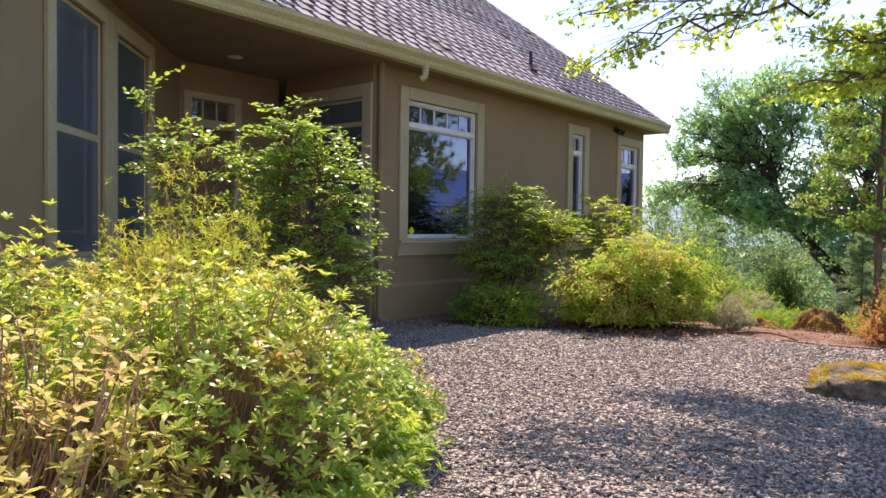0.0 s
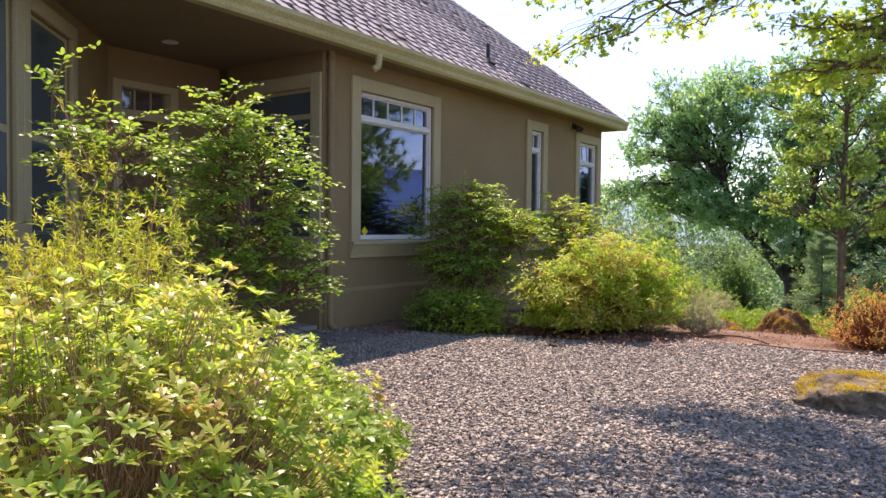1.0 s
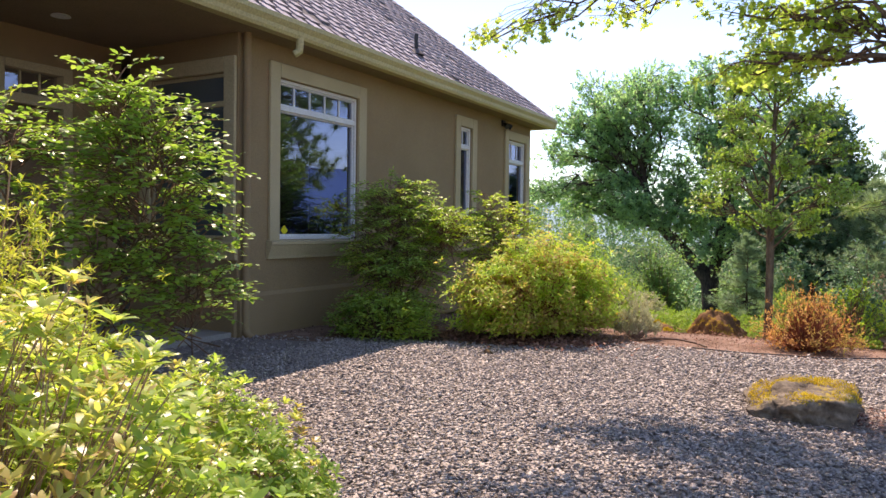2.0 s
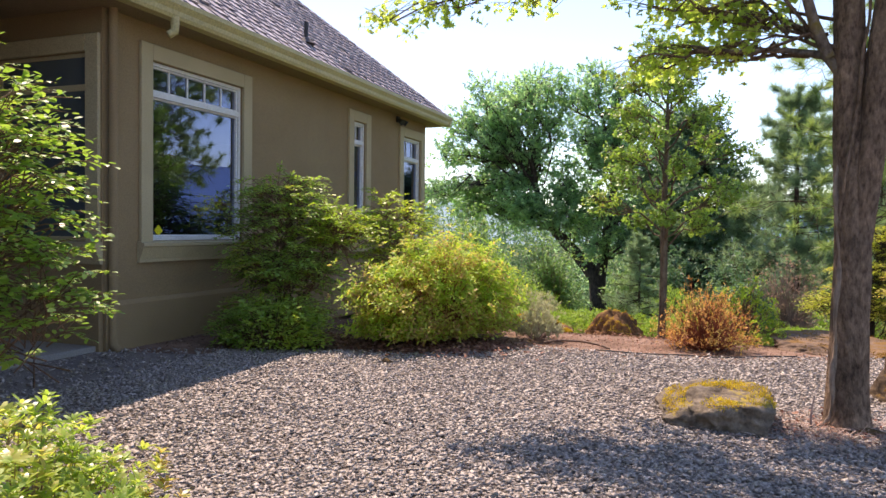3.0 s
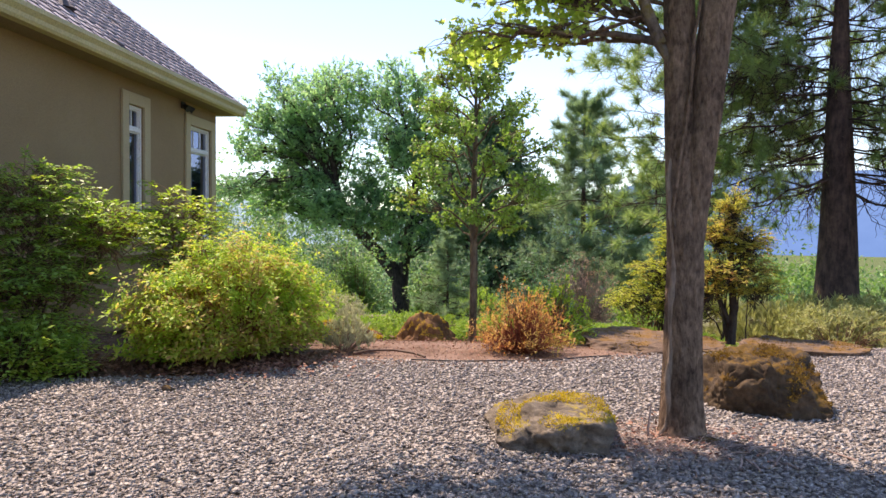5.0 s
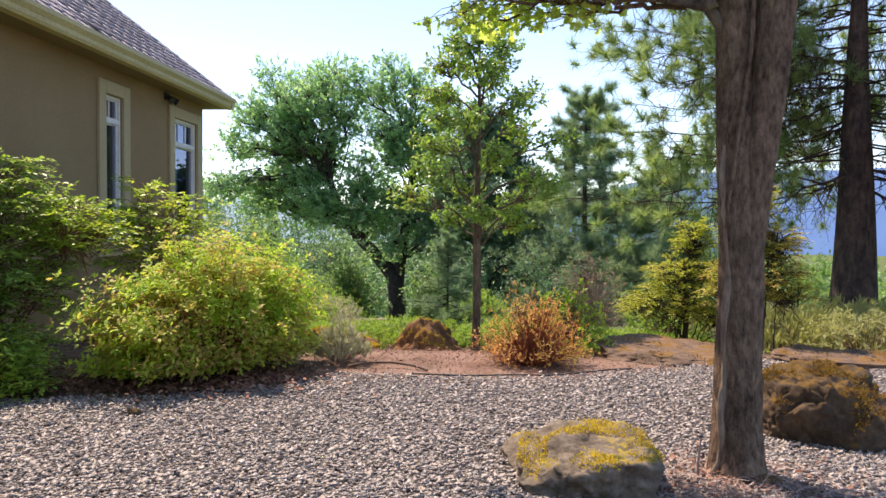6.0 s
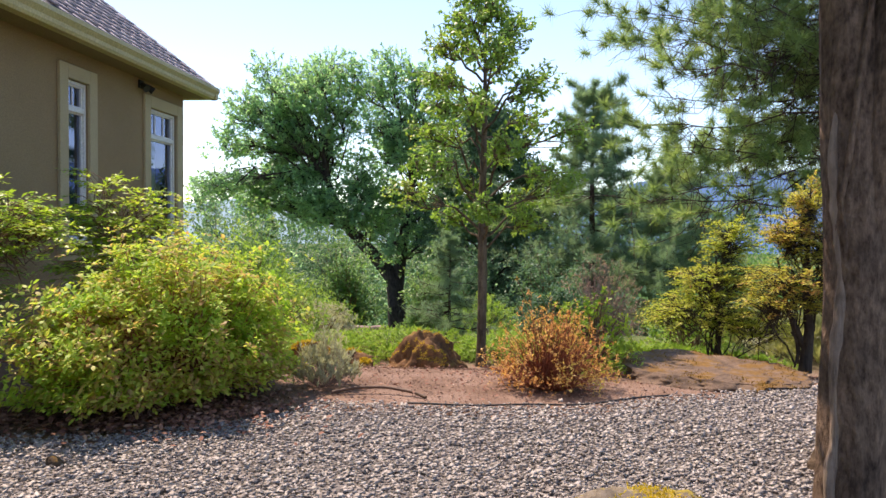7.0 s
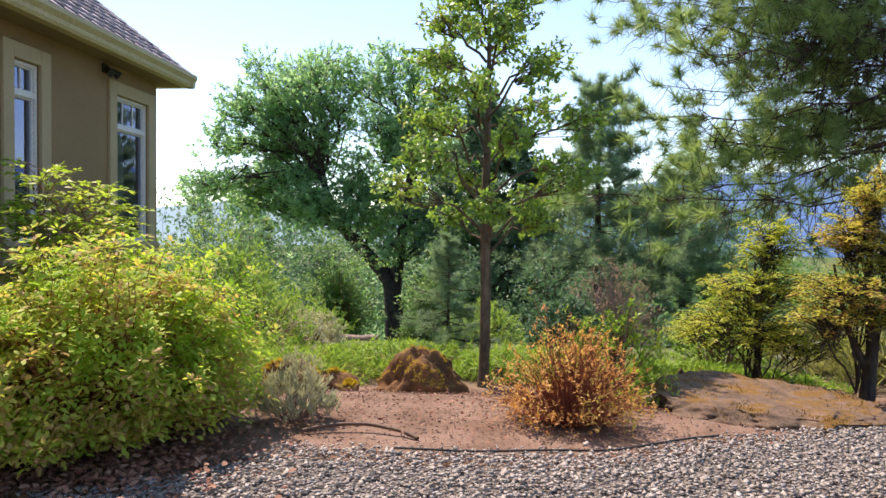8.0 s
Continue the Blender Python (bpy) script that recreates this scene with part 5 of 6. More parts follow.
bush("leafy_shrub", (-5.2, 13.9, -0.35), (0.85, 0.75, 1.35), "pale green shrub beyond the house corner", "shrub", L_COVER, 23, 700, 8, 0.07, LANCE, core=0.4, amount=0.4)
bush("leafy_shrub", (-4.3, 12.4, -0.33), (0.7, 0.6, 0.9), "pale green shrub beyond the house corner", "shrub", L_COVER, 24, 500, 8, 0.06, LANCE, core=0.4, amount=0.4)

# ---- the bed beyond the gravel ----
bush("orange_shrub", (-1.02, 8.42, 0), (0.43, 0.40, 0.60), "low orange-leaved shrub on bare soil", "shrub", L_ORANGE, 19, 1200, 4, 0.028, LANCE, twig=M_REDTWIG, stems=600, stem_r=0.004, up=1.2, core=0.3, sprouts=0.14, amount=0.35)
bush("sage_tuft", (-2.62, 8.32, 0), (0.22, 0.20, 0.36), "pale grey-green herb tuft", "herb", L_SAGE, 20, 420, 7, 0.055, LANCE, up=2.2, width=0.4, spread=0.35, twig=M_GREYTWIG, stem_r=0.003, sprouts=0.2)
bush("golden_shrub", (-0.70, 9.15, -0.05), (0.44, 0.36, 0.66), "small yellow-green shrub behind the orange one", "shrub", L_LIME, 25, 450, 7, 0.045, LANCE)
bush("pale_shrub", (0.75, 11.6, -0.3), (0.55, 0.5, 0.75), "light green airy shrub", "shrub", L_COVER, 53, 450, 7, 0.055, LANCE, core=0.3)
bush("dead_bush", (0.22, 15.2, -0.65), (0.80, 0.7, 1.40), "dry reddish brown bare bush", "bush", L_DEAD, 54, 900, 4, 0.035, LANCE, twig=M_GREYTWIG, stems=600, stem_r=0.006, up=1.0, core=0.3)
for k, (x, y, rx, ry, h) in enumerate([(-3.3, 10.9, 0.9, 0.6, 0.28), (-2.5, 11.6, 0.9, 0.6, 0.3), (-1.2, 11.3, 0.8, 0.5, 0.3), (0.2, 10.9, 0.7, 0.45, 0.24), (0.9, 10.6, 0.6, 0.4, 0.2), (-4.2, 11.6, 0.8, 0.6, 0.35)]):
    bush("juniper_mat", (x, y, ground_height(x, y)), (rx, ry, h), "low spreading bright green juniper", "ground cover", L_COVER, 70 + k, 650, 8, 0.07, LANCE, group="juniper mats", width=0.55, up=0.8, stems=60, low=0.02, amount=0.4)
for k, (x, y, rx, h, leafy) in enumerate([(-3.9, 13.2, 0.5, 0.45, L_SAGE), (-4.6, 14.3, 0.7, 0.55, L_GRASS), (-4.6, 15.2, 0.8, 0.7, L_COVER), (-1.7, 15.2, 0.6, 0.7, L_COVER), (2.7, 10.6, 0.7, 0.55, L_GRASS), (3.3, 11.4, 0.9, 0.6, L_GRASS), (2.2, 12.0, 0.7, 0.5, L_SAGE), (3.6, 9.6, 0.5, 0.4, L_SAGE)]):
    bush("wild_shrub", (x, y, ground_height(x, y)), (rx, rx * 0.8, h), "wild low shrub on the slope", "shrub", leafy, 80 + k, 420, 8, 0.07, LANCE, width=0.6, up=0.9, stems=60)

bush("dark_bush", (-0.6, 13.2, -0.38), (0.5, 0.45, 0.75), "dense dark green rounded bush", "bush", L_WOOD, 56, 900, 8, 0.05)

bush("dead_bush", (3.35, 12.6, ground_height(3.35, 12.6)), (0.5, 0.4, 0.35), "low dry brown twiggy bush at the pine's foot", "bush", L_DEAD, 57, 350, 4, 0.035, LANCE, twig=M_GREYTWIG, stems=300, stem_r=0.005, up=1.0, core=0.3)
for k, (x, y, rx, h) in enumerate([(2.3, 11.3, 0.7, 0.5), (3.0, 12.0, 0.8, 0.55), (4.2, 12.6, 0.8, 0.6), (1.9, 12.4, 0.7, 0.5), (4.6, 11.2, 0.8, 0.5)]):
    bush("grass_tussock", (x, y, ground_height(x, y)), (rx, rx * 0.8, h), "soft pale green grass tussock on the slope", "grass", L_GRASS, 120 + k, 420, 9, 0.14, LANCE, width=0.16, up=2.6, stems=20, spread=0.3, amount=0.4, core=0.2, group="grass tussocks")

# ---- rocks ----
rock("boulder", (-0.90, 5.64, 0.0), (0.29, 0.33, 0.21), "grey boulder with yellow moss on top", M_ROCK, 3, -0.12, 0.93, 0, 0.13, moss=3400, fine=6, boxy=5.0,
     sides=[(1, -0.1, -0.12, 0.92), (0.25, -1, -0.06, 0.98), (-0.25, -0.62, 0.75, 1.06), (-0.6, -0.45, 0.75, 1.02), (0.8, -0.8, 0.1, 1.22), (-0.9, -0.9, 0.0, 1.25), (0.6, 0.7, 0.5, 1.25)])
rock("stone", (-1.16, 5.78, 0.0), (0.13, 0.17, 0.15), "low mossy stone against the boulder", M_ROCK, 4, 0.2, 0.8, 2, 0.15, moss=900, fine=5, boxy=3.5)
rock("boulder", (0.43, 6.42, 0.02), (0.39, 0.38, 0.38), "large dark mossy boulder behind the tree", M_ROCKDARK, 5, 0.0, 0.84, 2, 0.18, moss=4200, tuft=L_BROWNMOSS, fine=6, boxy=2.8,
     sides=[(0.55, -0.5, 0.8, 0.80), (-0.8, -0.5, 0.6, 0.82), (0.1, -1, 0.25, 0.80), (1, -0.1, 0.15, 0.84), (-1, 0, 0.2, 0.86)])
rock("flat_rock", (0.24, 8.95, -0.05), (0.78, 0.86, 0.26), "broad flat rock edged with moss", M_SLAB, 7, 0.3, 0.46, 3, 0.16, moss=1600, tuft=L_BROWNMOSS, fine=6,
     sides=[(math.cos(a), math.sin(a), -0.08, 0.80 + 0.09 * math.sin(a * 3.7)) for a in (0.3, 1.0, 1.9, 2.7, 3.5, 4.1, 4.6, 5.3, 5.9)])
rock("flat_rock", (1.58, 8.74, -0.04), (0.64, 0.48, 0.26), "low pale rock edged with moss", M_SLAB, 8, 0.1, 0.46, 3, 0.16, moss=1000, tuft=L_BROWNMOSS, fine=6,
     sides=[(math.cos(a), math.sin(a), -0.08, 0.80 + 0.09 * math.sin(a * 3.7)) for a in (0.3, 1.0, 1.9, 2.7, 3.5, 4.1, 4.6, 5.3, 5.9)])
rock("mossy_mound", (-2.08, 10.1, -0.2), (0.38, 0.30, 0.37), "brown pointed rock overgrown with dry moss", M_MOUND, 9, cuts=5, amount=0.28, moss=5000, moss_len=0.012, tip=0.42, fine=5)
rock("mossy_mound", (-3.15, 10.0, -0.17), (0.24, 0.2, 0.22), "small brown rock overgrown with dry moss", M_MOUND, 10, cuts=4, amount=0.25, moss=2500, moss_len=0.03, fine=4)
rock("mossy_mound", (-2.72, 9.9, -0.15), (0.16, 0.14, 0.14), "small brown rock overgrown with dry moss", M_MOUND, 14, cuts=4, amount=0.25, moss=1500, moss_len=0.03, fine=4)
rock("stone", (-0.15, 5.62, 0.015), (0.11, 0.07, 0.035), "flat dark stone at the tree's foot", M_ROCKDARK, 12, fine=4)
rock("stone", (-3.42, 6.43, 0.02), (0.06, 0.05, 0.04), "small grey stone lying on the gravel", M_ROCKDARK, 15, fine=3)
rock("stump", (0.14, 10.6, -0.25), (0.07, 0.07, 0.2), "short dark broken stump", M_ROCKDARK, 13, category="stump", fine=4)

# ---- trees ----
def spray(start, way, length, rng, n):
    """Limb ends for a long flat bough: clumps strung along its outer part."""
    start, way = np.array(start, float), unit(np.array(way, float))
    out = [(tuple(start), tuple(start + way * length * 0.92 - np.array([0, 0, 0.08])), (0.25, 0.25, 0.1))]
    for k in range(n):
        u = 0.45 + 0.55 * (k + 0.5) / n
        c = start + way * length * u + rng.normal(0, 0.12, 3) * np.array([1, 1, 0.5]) - np.array([0, 0, 0.10 * u * u])
        out.append((tuple(start + way * length * max(0.0, u - 0.45)), tuple(c), (0.30, 0.30, 0.13)))
    return out


rng0 = np.random.default_rng(99)
maple_limbs = []
for st, way, ln, n in [((-0.08, 0.0, 2.90), (-1, -0.06, -0.12), 3.0, 5), ((-0.06, 0, 3.0), (-1, -0.35, -0.08), 2.8, 5), ((-0.05, 0.02, 2.95), (-1, 0.28, -0.06), 2.2, 3),
                       ((-0.1, 0.02, 2.1), (-0.95, 0.45, 0.22), 1.3, 7), ((-0.1, 0.0, 2.15), (-0.8, 0.5, 0.45), 1.4, 6), ((-0.1, 0.0, 2.2), (-0.6, 0.75, 0.5), 1.3, 4), ((0.02, 0.0, 3.1), (-0.5, -0.8, 0.05), 2.3, 4), ((0.1, 0, 3.0), (0.25, -1, 0.0), 2.2, 4),
                       ((0.25, 0.02, 3.0), (0.9, -0.6, 0.1), 2.2, 4), ((0.25, 0.02, 3.0), (1, 0.3, 0.2), 1.8, 3), ((0.1, 0.05, 3.2), (0.1, 1, 0.3), 1.8, 3), ((-0.02, 0.04, 3.4), (-0.6, 0.7, 0.35), 1.8, 3), ((0.1, 0, 3.5), (0, -0.3, 1), 1.2, 3)]:
    maple_limbs += spray(st, way, ln, rng0, n)
# Unseen upper crown: heads added where their shade reaches the gravel.
heads = [(rng0.uniform(-3.5, -0.2) if k % 5 else rng0.uniform(0.0, 1.8), rng0.uniform(-1.4, 1.0), rng0.uniform(3.4, 4.2)) for k in range(26)]
heads += [(rng0.uniform(-1.0, 1.0), rng0.uniform(-0.3, 1.0), rng0.uniform(3.4, 4.2)) for k in range(10)]
heads += [(rng0.uniform(-1.1, 0.0), rng0.uniform(0.3, 1.1), rng0.uniform(3.6, 4.3)) for k in range(8)]
for k in range(232):
    c = tuple(np.array(heads[k % 44]) + rng0.normal(0, 0.11, 3))
    maple_limbs.append(((0.0, 0.03, 3.3), c, (0.34, 0.34, 0.2)))
maple = tree("maple_tree", (-0.225, 5.72, 0), [
    ([(0, 0, -0.05), (0.0, 0, 0.06), (-0.005, 0.0, 0.25), (0.0, 0.0, 0.7), (0.0, 0, 1.1), (-0.015, 0.01, 1.5), (-0.035, 0.02, 2.0), (-0.055, 0.03, 2.6), (-0.09, 0.05, 3.2), (-0.12, 0.06, 4.0)], [0.150, 0.118, 0.103, 0.096, 0.093, 0.088, 0.082, 0.075, 0.055, 0.032]),
    ([(0.03, -0.02, 0.80), (0.038, -0.035, 1.15), (0.065, -0.045, 1.5), (0.108, -0.04, 2.0), (0.175, -0.01, 2.5), (0.30, 0.05, 3.2), (0.36, 0.06, 4.0)], [0.035, 0.058, 0.072, 0.084, 0.082, 0.06, 0.035])],
    maple_limbs, "twin-stemmed maple with pale bark rising from the gravel", "tree", M_BARK, L_MAPLE, 31, 10, 5, 0.048, LOBED, limb_r=0.013, twig_r=0.003, spread=0.8)
v, f = tubes([(np.array([(-0.04, 0.0, 1.95), (-0.16, 0.03, 2.12), (-0.36, 0.10, 2.18), (-0.62, 0.22, 2.22), (-0.95, 0.35, 2.32)]), np.array([0.036, 0.026, 0.017, 0.011, 0.007])),
              (np.array([(-0.14, 0.02, 2.1), (-0.22, 0.02, 2.3), (-0.30, 0.04, 2.6), (-0.5, 0.1, 3.0)]), np.array([0.034, 0.03, 0.025, 0.016]))], 10)
raw("limb", v, f, bark_mat("mossy_limb", (0.10, 0.075, 0.06), (0.30, 0.25, 0.20), 0.5, 30.0, 0.8, (0.22, 0.16, 0.03)), maple, "mossy limb", smooth=True)

M_PEELED = bark_mat("peeled_wood", (0.16, 0.12, 0.095), (0.44, 0.35, 0.28), 0.12, 40.0, 0.8)
rb = np.random.default_rng(77)
ridge_line = np.array([(-0.085, -0.078, 1.05), (-0.076, -0.086, 1.25), (-0.046, -0.092, 1.5), (-0.015, -0.088, 1.8), (0.018, -0.078, 2.1), (0.045, -0.066, 2.4), (0.065, -0.05, 2.7)])
strip = np.array([(-0.118, -0.072, 0.03), (-0.094, -0.058, 0.15), (-0.085, -0.053, 0.4), (-0.081, -0.05, 0.7), (-0.078, -0.05, 1.0), (-0.080, -0.045, 1.3), (-0.082, -0.042, 1.55)])
for name, line, r0, note, m in [("bark_seam", ridge_line, 0.012, "raised seam between the stems", M_BARK), ("bark_strip", strip, 0.022, "peeling strip of pale bark", M_PEELED), ("bark_strip", strip + np.array([0.05, -0.035, 0.0]), 0.014, "peeling strip of bark", M_BARK)]:
    w = np.linspace(0, len(line) - 1, 36)
    q = np.stack([np.interp(w, np.arange(len(line)), line[:, c]) for c in range(3)], 1)
    sway = rb.normal(0, 0.018, (36, 2))
    for _ in range(4):
        sway[1:-1] = (sway[:-2] + sway[1:-1] + sway[2:]) / 3
    q[:, :2] = q[:, :2] * 0.93 + sway
    v, f = tubes([(q, r0 * rb.uniform(0.7, 1.1, 36) * np.sin(np.linspace(0.12, 3.02, 36)) ** 0.6)], 8)
    raw(name, v, f, m, maple, note, smooth=True)


def crown(lobes, depth, size, rng, starts):
    """Limbs for an open crown: clumps strewn through its lobes, each (centre x, centre z, half width, half height, clumps)."""
    out = []
    for cx, cz, rx, rz, n in lobes:
        for k in range(n):
            a, q = k * 2.4 + rng.uniform(-0.4, 0.4), math.sqrt((k + 0.5) / n)
            c = (cx + rx * q * math.cos(a), rng.uniform(-depth, depth), cz + rz * q * math.sin(a))
            s = min(starts, key=lambda p: math.hypot(p[0] - c[0], p[2] - c[2] + 1.2))
            out.append((s, c, tuple(k * rng.uniform(0.75, 1.25) for k in size)))
    return out


OAK_LOBES = [(-3.4, 8.8, 2.1, 1.7, 14), (0.0, 8.7, 1.7, 1.8, 11), (-5.0, 6.8, 1.3, 1.2, 8), (-1.8, 6.3, 2.7, 1.5, 13), (1.5, 6.0, 1.6, 2.2, 12), (-5.9, 5.3, 1.0, 0.6, 5), (1.2, 3.8, 1.6, 0.7, 6), (-3.6, 4.9, 1.6, 0.6, 6), (-0.6, 4.7, 1.2, 0.6, 5), (-4.6, 8.0, 1.0, 1.0, 4)]
oak_starts = [(-1.2, 0, 3.4), (-2.0, 0, 4.4), (-2.6, 0, 5.8), (0.1, 0, 3.0), (0.3, 0, 4.2), (0.5, 0, 5.6), (0.6, 0, 7.0)]
tree("oak_tree", (-5.1, 29.0, -2.95), [
    ([(0, 0, -0.2), (0.0, 0, 0.3), (-0.05, 0, 1.4), (-0.12, 0, 2.3), (-0.75, 0.0, 3.0), (-1.9, 0.0, 4.2), (-2.5, 0, 5.5), (-2.9, 0, 7.6)], [0.48, 0.35, 0.30, 0.28, 0.22, 0.19, 0.13, 0.06]),
    ([(-0.05, 0, 1.9), (0.08, 0.0, 2.9), (0.3, 0, 4.4), (0.5, 0, 6.0), (0.6, 0.1, 8.0)], [0.25, 0.20, 0.16, 0.12, 0.05]),
    ([(-1.7, 0, 4.0), (-2.4, 0.3, 4.3), (-3.4, 0.5, 4.35), (-4.4, 0.6, 4.8)], [0.11, 0.09, 0.06, 0.03])],
    crown(OAK_LOBES, 1.5, (1.05, 1.05, 0.80), rng0, oak_starts),
    "spreading oak with dark leaning trunk and dense green crown", "tree", M_OAKBARK, L_OAK, 32, 48, 11, 0.145, (LANCE[0] * np.array([1, 1.35, 1]), LANCE[1]), limb_r=0.042, twig_r=0.010, leafback=0.25)
young = []
for k in range(34):
    h = 1.4 + 2.3 * (k / 33)
    reach = float(np.interp(h, [1.4, 1.9, 2.6, 3.3, 3.8], [0.85, 0.95, 0.80, 0.50, 0.12])) * rng0.uniform(0.55, 1.1)
    th = k * 2.4
    young.append(((0, 0, h - 0.25 * reach - 0.1), (math.cos(th) * reach, math.sin(th) * reach, h + 0.12), (0.27, 0.27, 0.2)))
tree("young_oak", (-1.58, 10.75, -0.30), [([(0, 0, -0.1), (0.0, 0, 0.1), (0.01, 0, 0.9), (0.0, 0, 1.7), (0.02, 0, 2.6), (0.02, 0, 3.8)], [0.064, 0.051, 0.046, 0.039, 0.026, 0.008])],
     young, "slender young oak with a thin straight trunk", "tree", M_YOUNGBARK, L_YOUNG, 33, 24, 9, 0.052, OVAL, limb_r=0.014, twig_r=0.005)
FROND = (LANCE[0] * np.array([1, 1.1, 1]), LANCE[1])
layered_shrub("golden_cedar", (1.15, 9.5, 0), [(0.0, 0.0, 1.34, 0.10, 0.10, 0.14, 96), (-0.10, 0.05, 1.10, 0.17, 0.17, 0.15, 144), (0.14, -0.02, 1.00, 0.20, 0.20, 0.16, 176), (-0.02, 0.0, 0.72, 0.42, 0.36, 0.16, 240), (0.24, -0.1, 0.52, 0.22, 0.22, 0.09, 96), (-0.26, 0.0, 0.52, 0.20, 0.20, 0.10, 96)],
     "golden brown-tinged ornamental cedar", "shrub", L_CEDAR, 51, pairs=7, length=0.15, size=0.042, shape=FROND, width=0.8, twig=M_OAKBARK, stem_r=0.009, tier=0.05,
     trunk=[([(0, 0, -0.05), (0.03, 0, 0.3), (0.0, 0.02, 0.8), (0.02, 0, 1.35)], [0.055, 0.04, 0.028, 0.008]), ([(0.02, 0, 0.1), (-0.12, 0.05, 0.45), (-0.2, 0.1, 0.9)], [0.03, 0.02, 0.008])])
layered_shrub("golden_cedar", (0.68, 10.4, -0.22), [(0.0, 0.0, 0.86, 0.36, 0.32, 0.20, 224), (-0.14, 0.0, 0.55, 0.52, 0.40, 0.17, 272), (0.10, 0.0, 1.22, 0.16, 0.16, 0.16, 128), (0.30, -0.1, 0.45, 0.34, 0.30, 0.14, 128)],
     "low yellow-green ornamental cedar", "shrub", L_FEATHER, 52, pairs=7, length=0.17, size=0.046, shape=FROND, width=0.8, twig=M_OAKBARK, stem_r=0.009, tier=0.05,
     trunk=[([(0, 0, -0.05), (0.03, 0, 0.3), (0.0, 0.02, 1.1)], [0.04, 0.028, 0.006])])
pine("pine_tree", (4.59, 15.0, -0.95), 7.6, 0.40, "tall ponderosa pine with dark bark and long drooping branches", 41, 4.7, 0.42, 7, 17, 20, 100, 0.25, -0.06, wide=2.0, top=0.8, bare=24, tufts_from=0.16, tuft_step=1, brush=0.95, clear=radians(-114), toward=radians(185))
pine("young_pine", (1.15, 24.0, -2.1), 7.1, 0.14, "young pine with blue-green needles", 42, 2.9, 0.06, 15, 11, 26, 34, 0.24, group="young pines", tuft_step=1, wide=2.0, leaf=L_YPINE)
pine("young_pine", (2.9, 22.0, -1.8), 4.6, 0.10, "young pine with blue-green needles", 43, 2.2, 0.06, 12, 9, 20, 28, 0.22, group="young pines", wide=1.8, leaf=L_YPINE)
behind = []
for k in range(60):
    hh = 0.7 + 6.6 * k / 59
    rr = float(np.interp(hh, [0.7, 2.2, 4.6, 7.3], [1.8, 2.3, 1.9, 0.4])) * rng0.uniform(0.5, 1.1)
    behind.append(((0, 0, max(0.6, hh - 0.7)), (math.cos(k * 2.4) * rr, math.sin(k * 2.4) * rr, hh), (0.75, 0.75, 0.6)))
tree("oak_tree", (-1.75, 26.0, -2.45), [([(0, 0, -0.1), (0.02, 0, 1.5), (-0.05, 0, 3.8), (0.0, 0, 7.0)], [0.19, 0.15, 0.10, 0.03])], behind,
     "dense dark green tree behind the oak", "tree", M_OAKBARK, L_WOOD, 44, 46, 11, 0.165, limb_r=0.035, twig_r=0.009)
pine("young_pine", (-2.05, 12.6, -0.35), 1.35, 0.025, "small pine seedling with grey-green needles", 45, 0.55, 0.05, 10, 8, 8, 24, 0.10, group="young pines", wide=1.2, leaf=L_YPINE)
for k, (x, y, z, h, r) in enumerate([(-18.5, 44, -5.5, 9.0, 2.0), (-16.6, 46, -5.5, 7.6, 1.8), (-13.5, 40, -4.8, 6.4, 1.7)]):
    pine("far_pine", (x, y, z), h, 0.14, "distant dark green pine", 90 + k, r, 0.12, 13, 6, 7, 18, 0.30, group="far pines", wide=3.0)


def woods(name, spots, label, leaf, seed, length=0.16, per=240, shape=None):
    """Far thickets, past counting: clumps of leaves in uneven heaps on the slope."""
    rng = np.random.default_rng(seed)
    shape = shape or (LANCE[0] * np.array([1, 1.25, 1]), LANCE[1])
    V, F, b = [], [], 0
    for x, y, rx, h in spots:
        z0 = ground_height(x, y)
        d = unit(rng.normal(0, 1, (per, 3)))
        r = lump(d, (x, y, seed), 2.0, 0.45) * rng.uniform(0.55, 1.0, per)
        P = d * r[:, None] * np.array([rx, rx, h * 0.55]) + np.array([x, y, z0 + h * 0.5])
        P[:, 2] = np.maximum(P[:, 2], z0 + 0.02)
        D = unit(d + rng.normal(0, 0.8, P.shape))
        v, f = scatter(shape, P, D, unit(rng.normal(0, 0.6, P.shape) + np.array([0, 0, 1])), length * rng.uniform(0.6, 1.3, per))
        V.append(v)
        F.append(f + b)
        b += len(v)
    return tagged(raw(name, np.concatenate(V), np.concatenate(F), leaf, None, label, "stuff"), category="woods")


rw = np.random.default_rng(7)
def off_axis(x, y):
    """How far a spot lies from the open glade that runs down to the oak."""
    return abs(x + 1.4 + 0.16 * (y - 4.2))


glade = [(rw.uniform(-13, 6), y, rw.uniform(0.7, 1.3), rw.uniform(0.5, 1.1)) for y in np.linspace(15.5, 27, 120)]
woods("thicket", [s for s in glade if off_axis(s[0], s[1]) > 2.2], "dense green thicket on the slope", L_WOOD, 1, 0.13, 320)
woods("thicket", [(x, y, r, rw.uniform(1.6, 4.6) - ground_height(-3, y)) for x, y, r in [(rw.uniform(-17, 11), q, rw.uniform(1.3, 2.3)) for q in np.linspace(33, 46, 150)]], "dense green woods down the slope", L_WOOD, 2, 0.22, 380)
woods("thicket", [(rw.uniform(-15, -7.0), y, rw.uniform(0.8, 1.4), 1.0 - ground_height(-3, y) - rw.uniform(0.2, 1.4)) for y in np.linspace(18, 27, 44)], "dark green brush beyond the house", L_WOOD, 6, 0.14, 460)
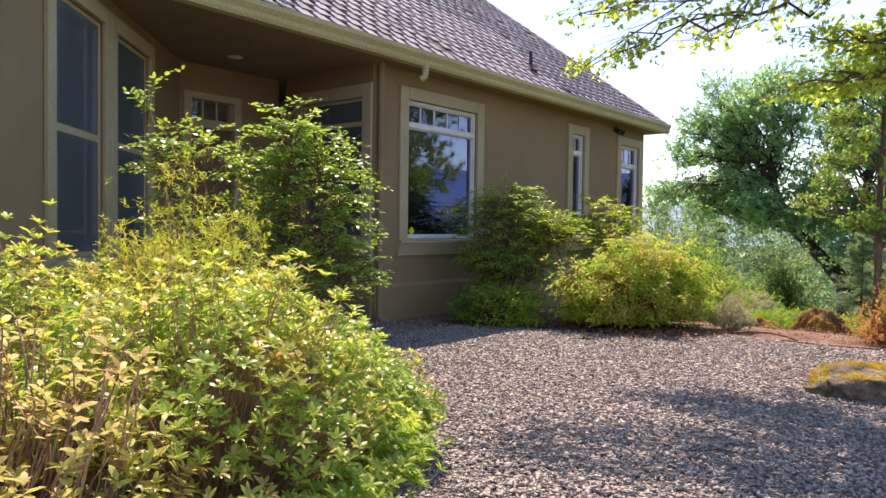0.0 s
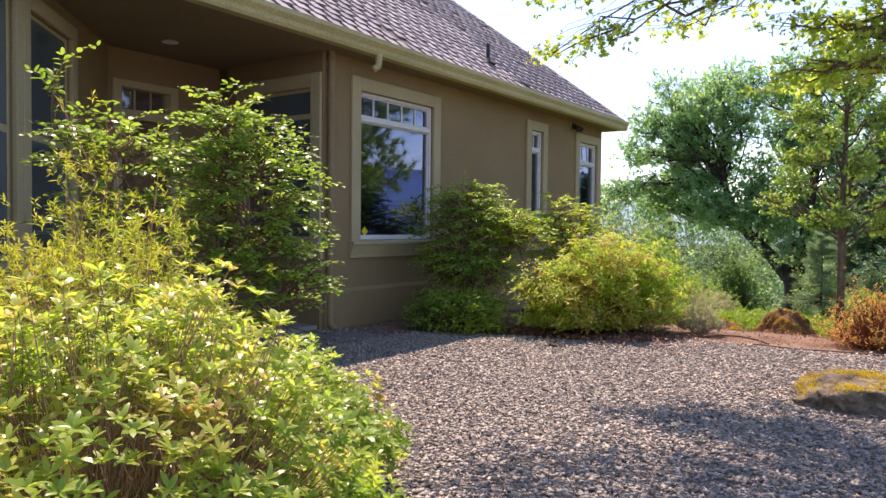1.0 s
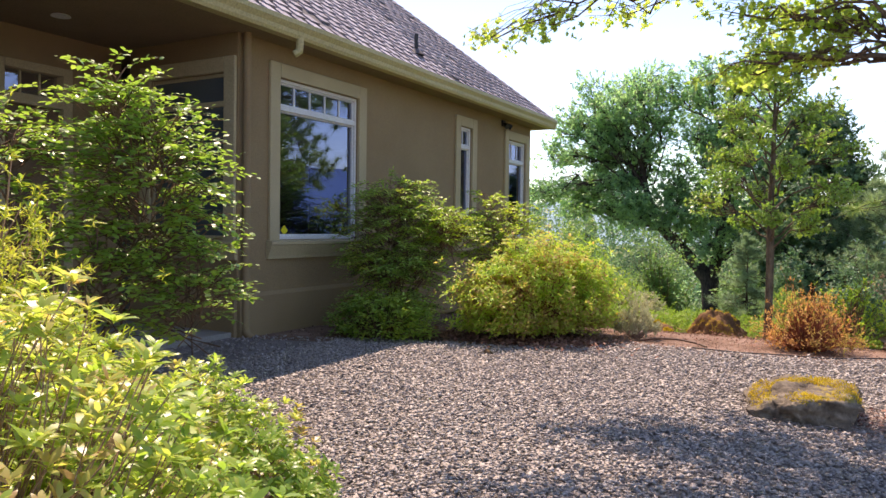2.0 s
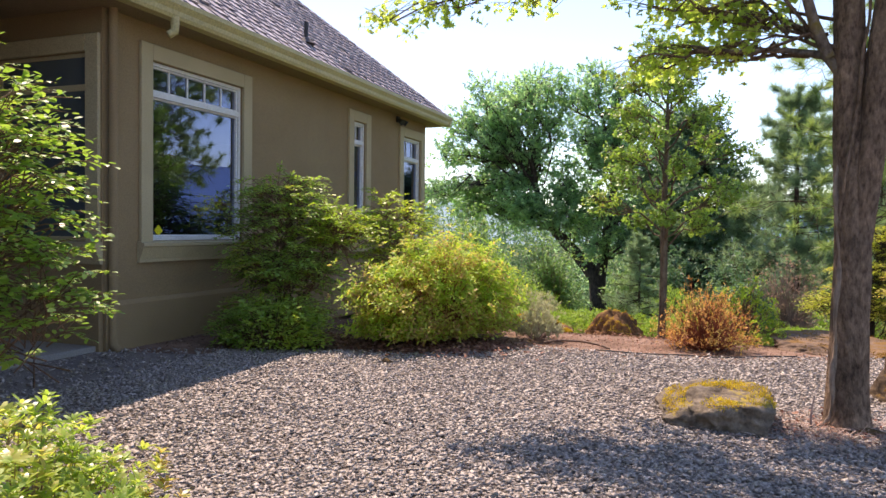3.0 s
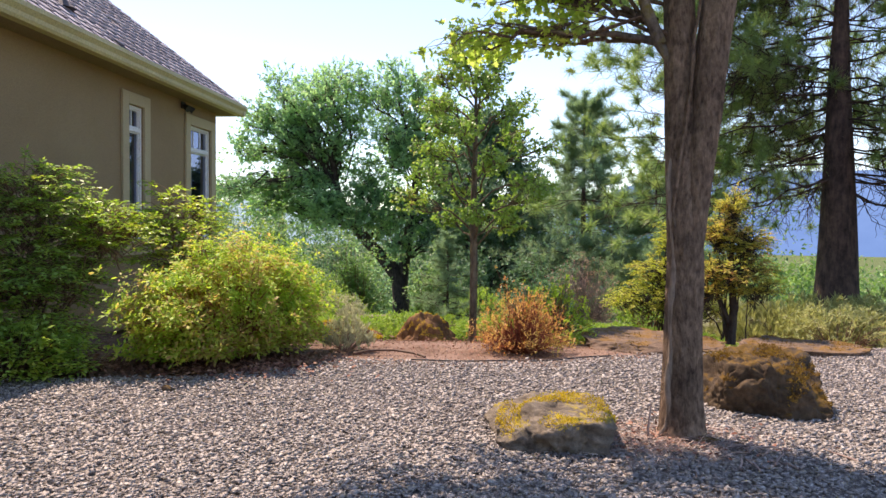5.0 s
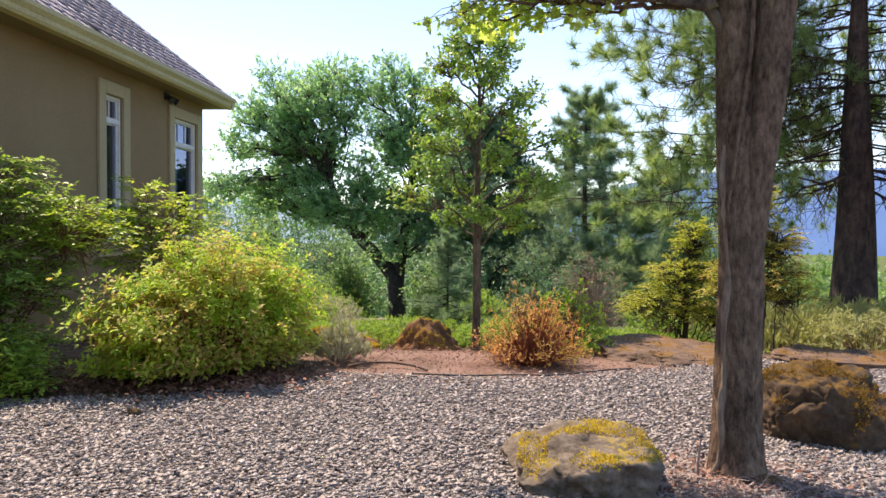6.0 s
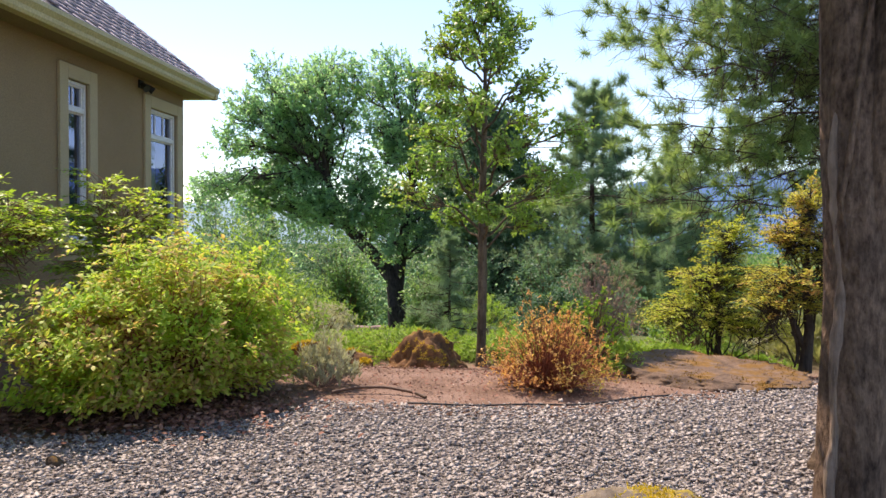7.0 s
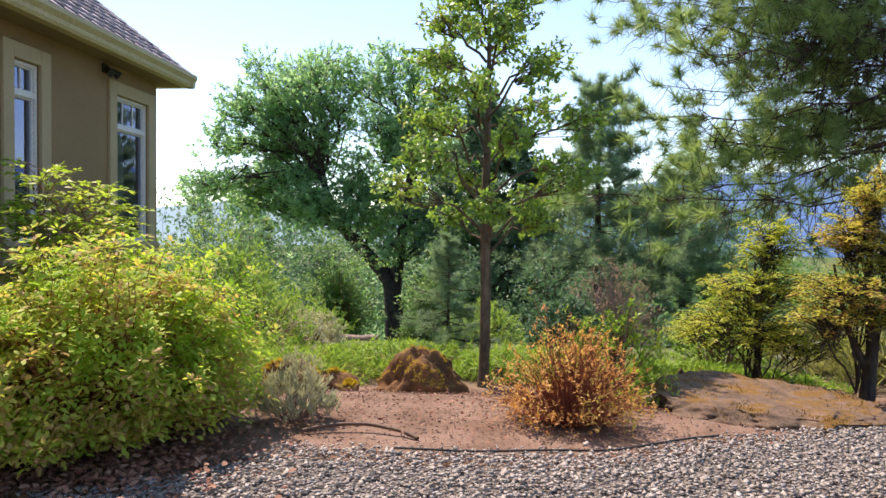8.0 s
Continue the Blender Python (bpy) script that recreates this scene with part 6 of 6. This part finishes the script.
for k, (x, y, r, top, leafy) in enumerate([(-5.0, 20.0, 0.75, 1.0, L_SAPLING), (-7.0, 19.0, 1.0, 1.2, L_SAPLING), (-7.3, 17.0, 0.8, 0.6, L_COVER), (-6.1, 22.5, 0.9, 0.9, L_WOOD), (-8.6, 22.0, 1.1, 1.5, L_WOOD), (-3.2, 21.5, 0.7, 0.2, L_SAPLING), (-0.3, 19.5, 1.0, 0.4, L_WOOD), (-2.0, 20.5, 0.6, 0.4, L_WOOD), (-9.6, 25.0, 1.3, 1.9, L_WOOD)]):
    z0 = ground_height(x, y)
    bush("sapling", (x, y, z0), (r, r, (top - z0)), "airy green sapling on the slope", "sapling", leafy, 140 + k, 1100, 9, 0.10, LANCE, core=0.15, amount=0.85, freq=2.4, shell=0.8, width=1.3, layered=0.5, stems=160, stem_r=0.012, group="saplings", sprouts=0.25)
woods("thicket", [(rw.uniform(9, 22), y, rw.uniform(1.3, 2.2), rw.uniform(0.9, 1.35)) for y in np.linspace(-8, 30, 110)], "green woods beside the yard", L_WOOD, 3, 0.26, 200)
woods("thicket", [(rw.uniform(3.6, 13), y, rw.uniform(0.8, 1.3), rw.uniform(0.0, 0.7) - ground_height(6, y)) for y in np.linspace(17.5, 30, 90)], "light green brush down the slope", L_SAPLING, 5, 0.13, 380)
woods("thicket", [(rw.uniform(-50, 60), y, rw.uniform(3.0, 5.0), rw.uniform(6, 9)) for y in np.linspace(50, 110, 90)], "far dark green woods", L_OAK, 4, 0.7, 150)


# ---- small things last ----
def sticks(n, cx, cy, spread, seed, label):
    """Dead twigs on the ground, each its own thing."""
    rng = np.random.default_rng(seed)
    for _ in range(n):
        x, y = cx + rng.normal(0, spread), cy + rng.normal(0, spread)
        a, ln = rng.uniform(0, math.pi), rng.uniform(0.12, 0.34)
        p0 = np.array([x - math.cos(a) * ln / 2, y - math.sin(a) * ln / 2, 0.032])
        p1 = np.array([x + math.cos(a) * ln / 2, y + math.sin(a) * ln / 2, 0.036])
        v, f = tubes([(curve_pts(p0, p1, rng, 6, 0.04, 0.03), np.linspace(0.007, 0.003, 6))], 6)
        tagged(raw("twig", v, f, M_GREYTWIG, None, label, smooth=True), category="twig", group="dead twigs")


sticks(9, 0.15, 5.5, 0.22, 5, "thin dead twig on the gravel by the tree")
v, f = tubes([(np.array([(-0.42, 5.62, 0.0), (-0.425, 5.62, 0.09), (-0.41, 5.63, 0.2)]), np.array([0.008, 0.006, 0.004]))], 6)
tagged(raw("twig", v, f, M_GREYTWIG, None, "short bare shoot beside the tree's foot", smooth=True), category="twig")
rl = np.random.default_rng(8)
v, f = tubes([(curve_pts((-4.1, 14.7, ground_height(-4.1, 14.7) + 0.05), (-3.2, 14.5, ground_height(-3.2, 14.5) + 0.05), rl, 8, 0.0, 0.01), np.full(8, 0.055))], 10)
tagged(raw("fallen_log", v, f, M_GREYTWIG, None, "grey weathered log lying on the slope", smooth=True), category="log")
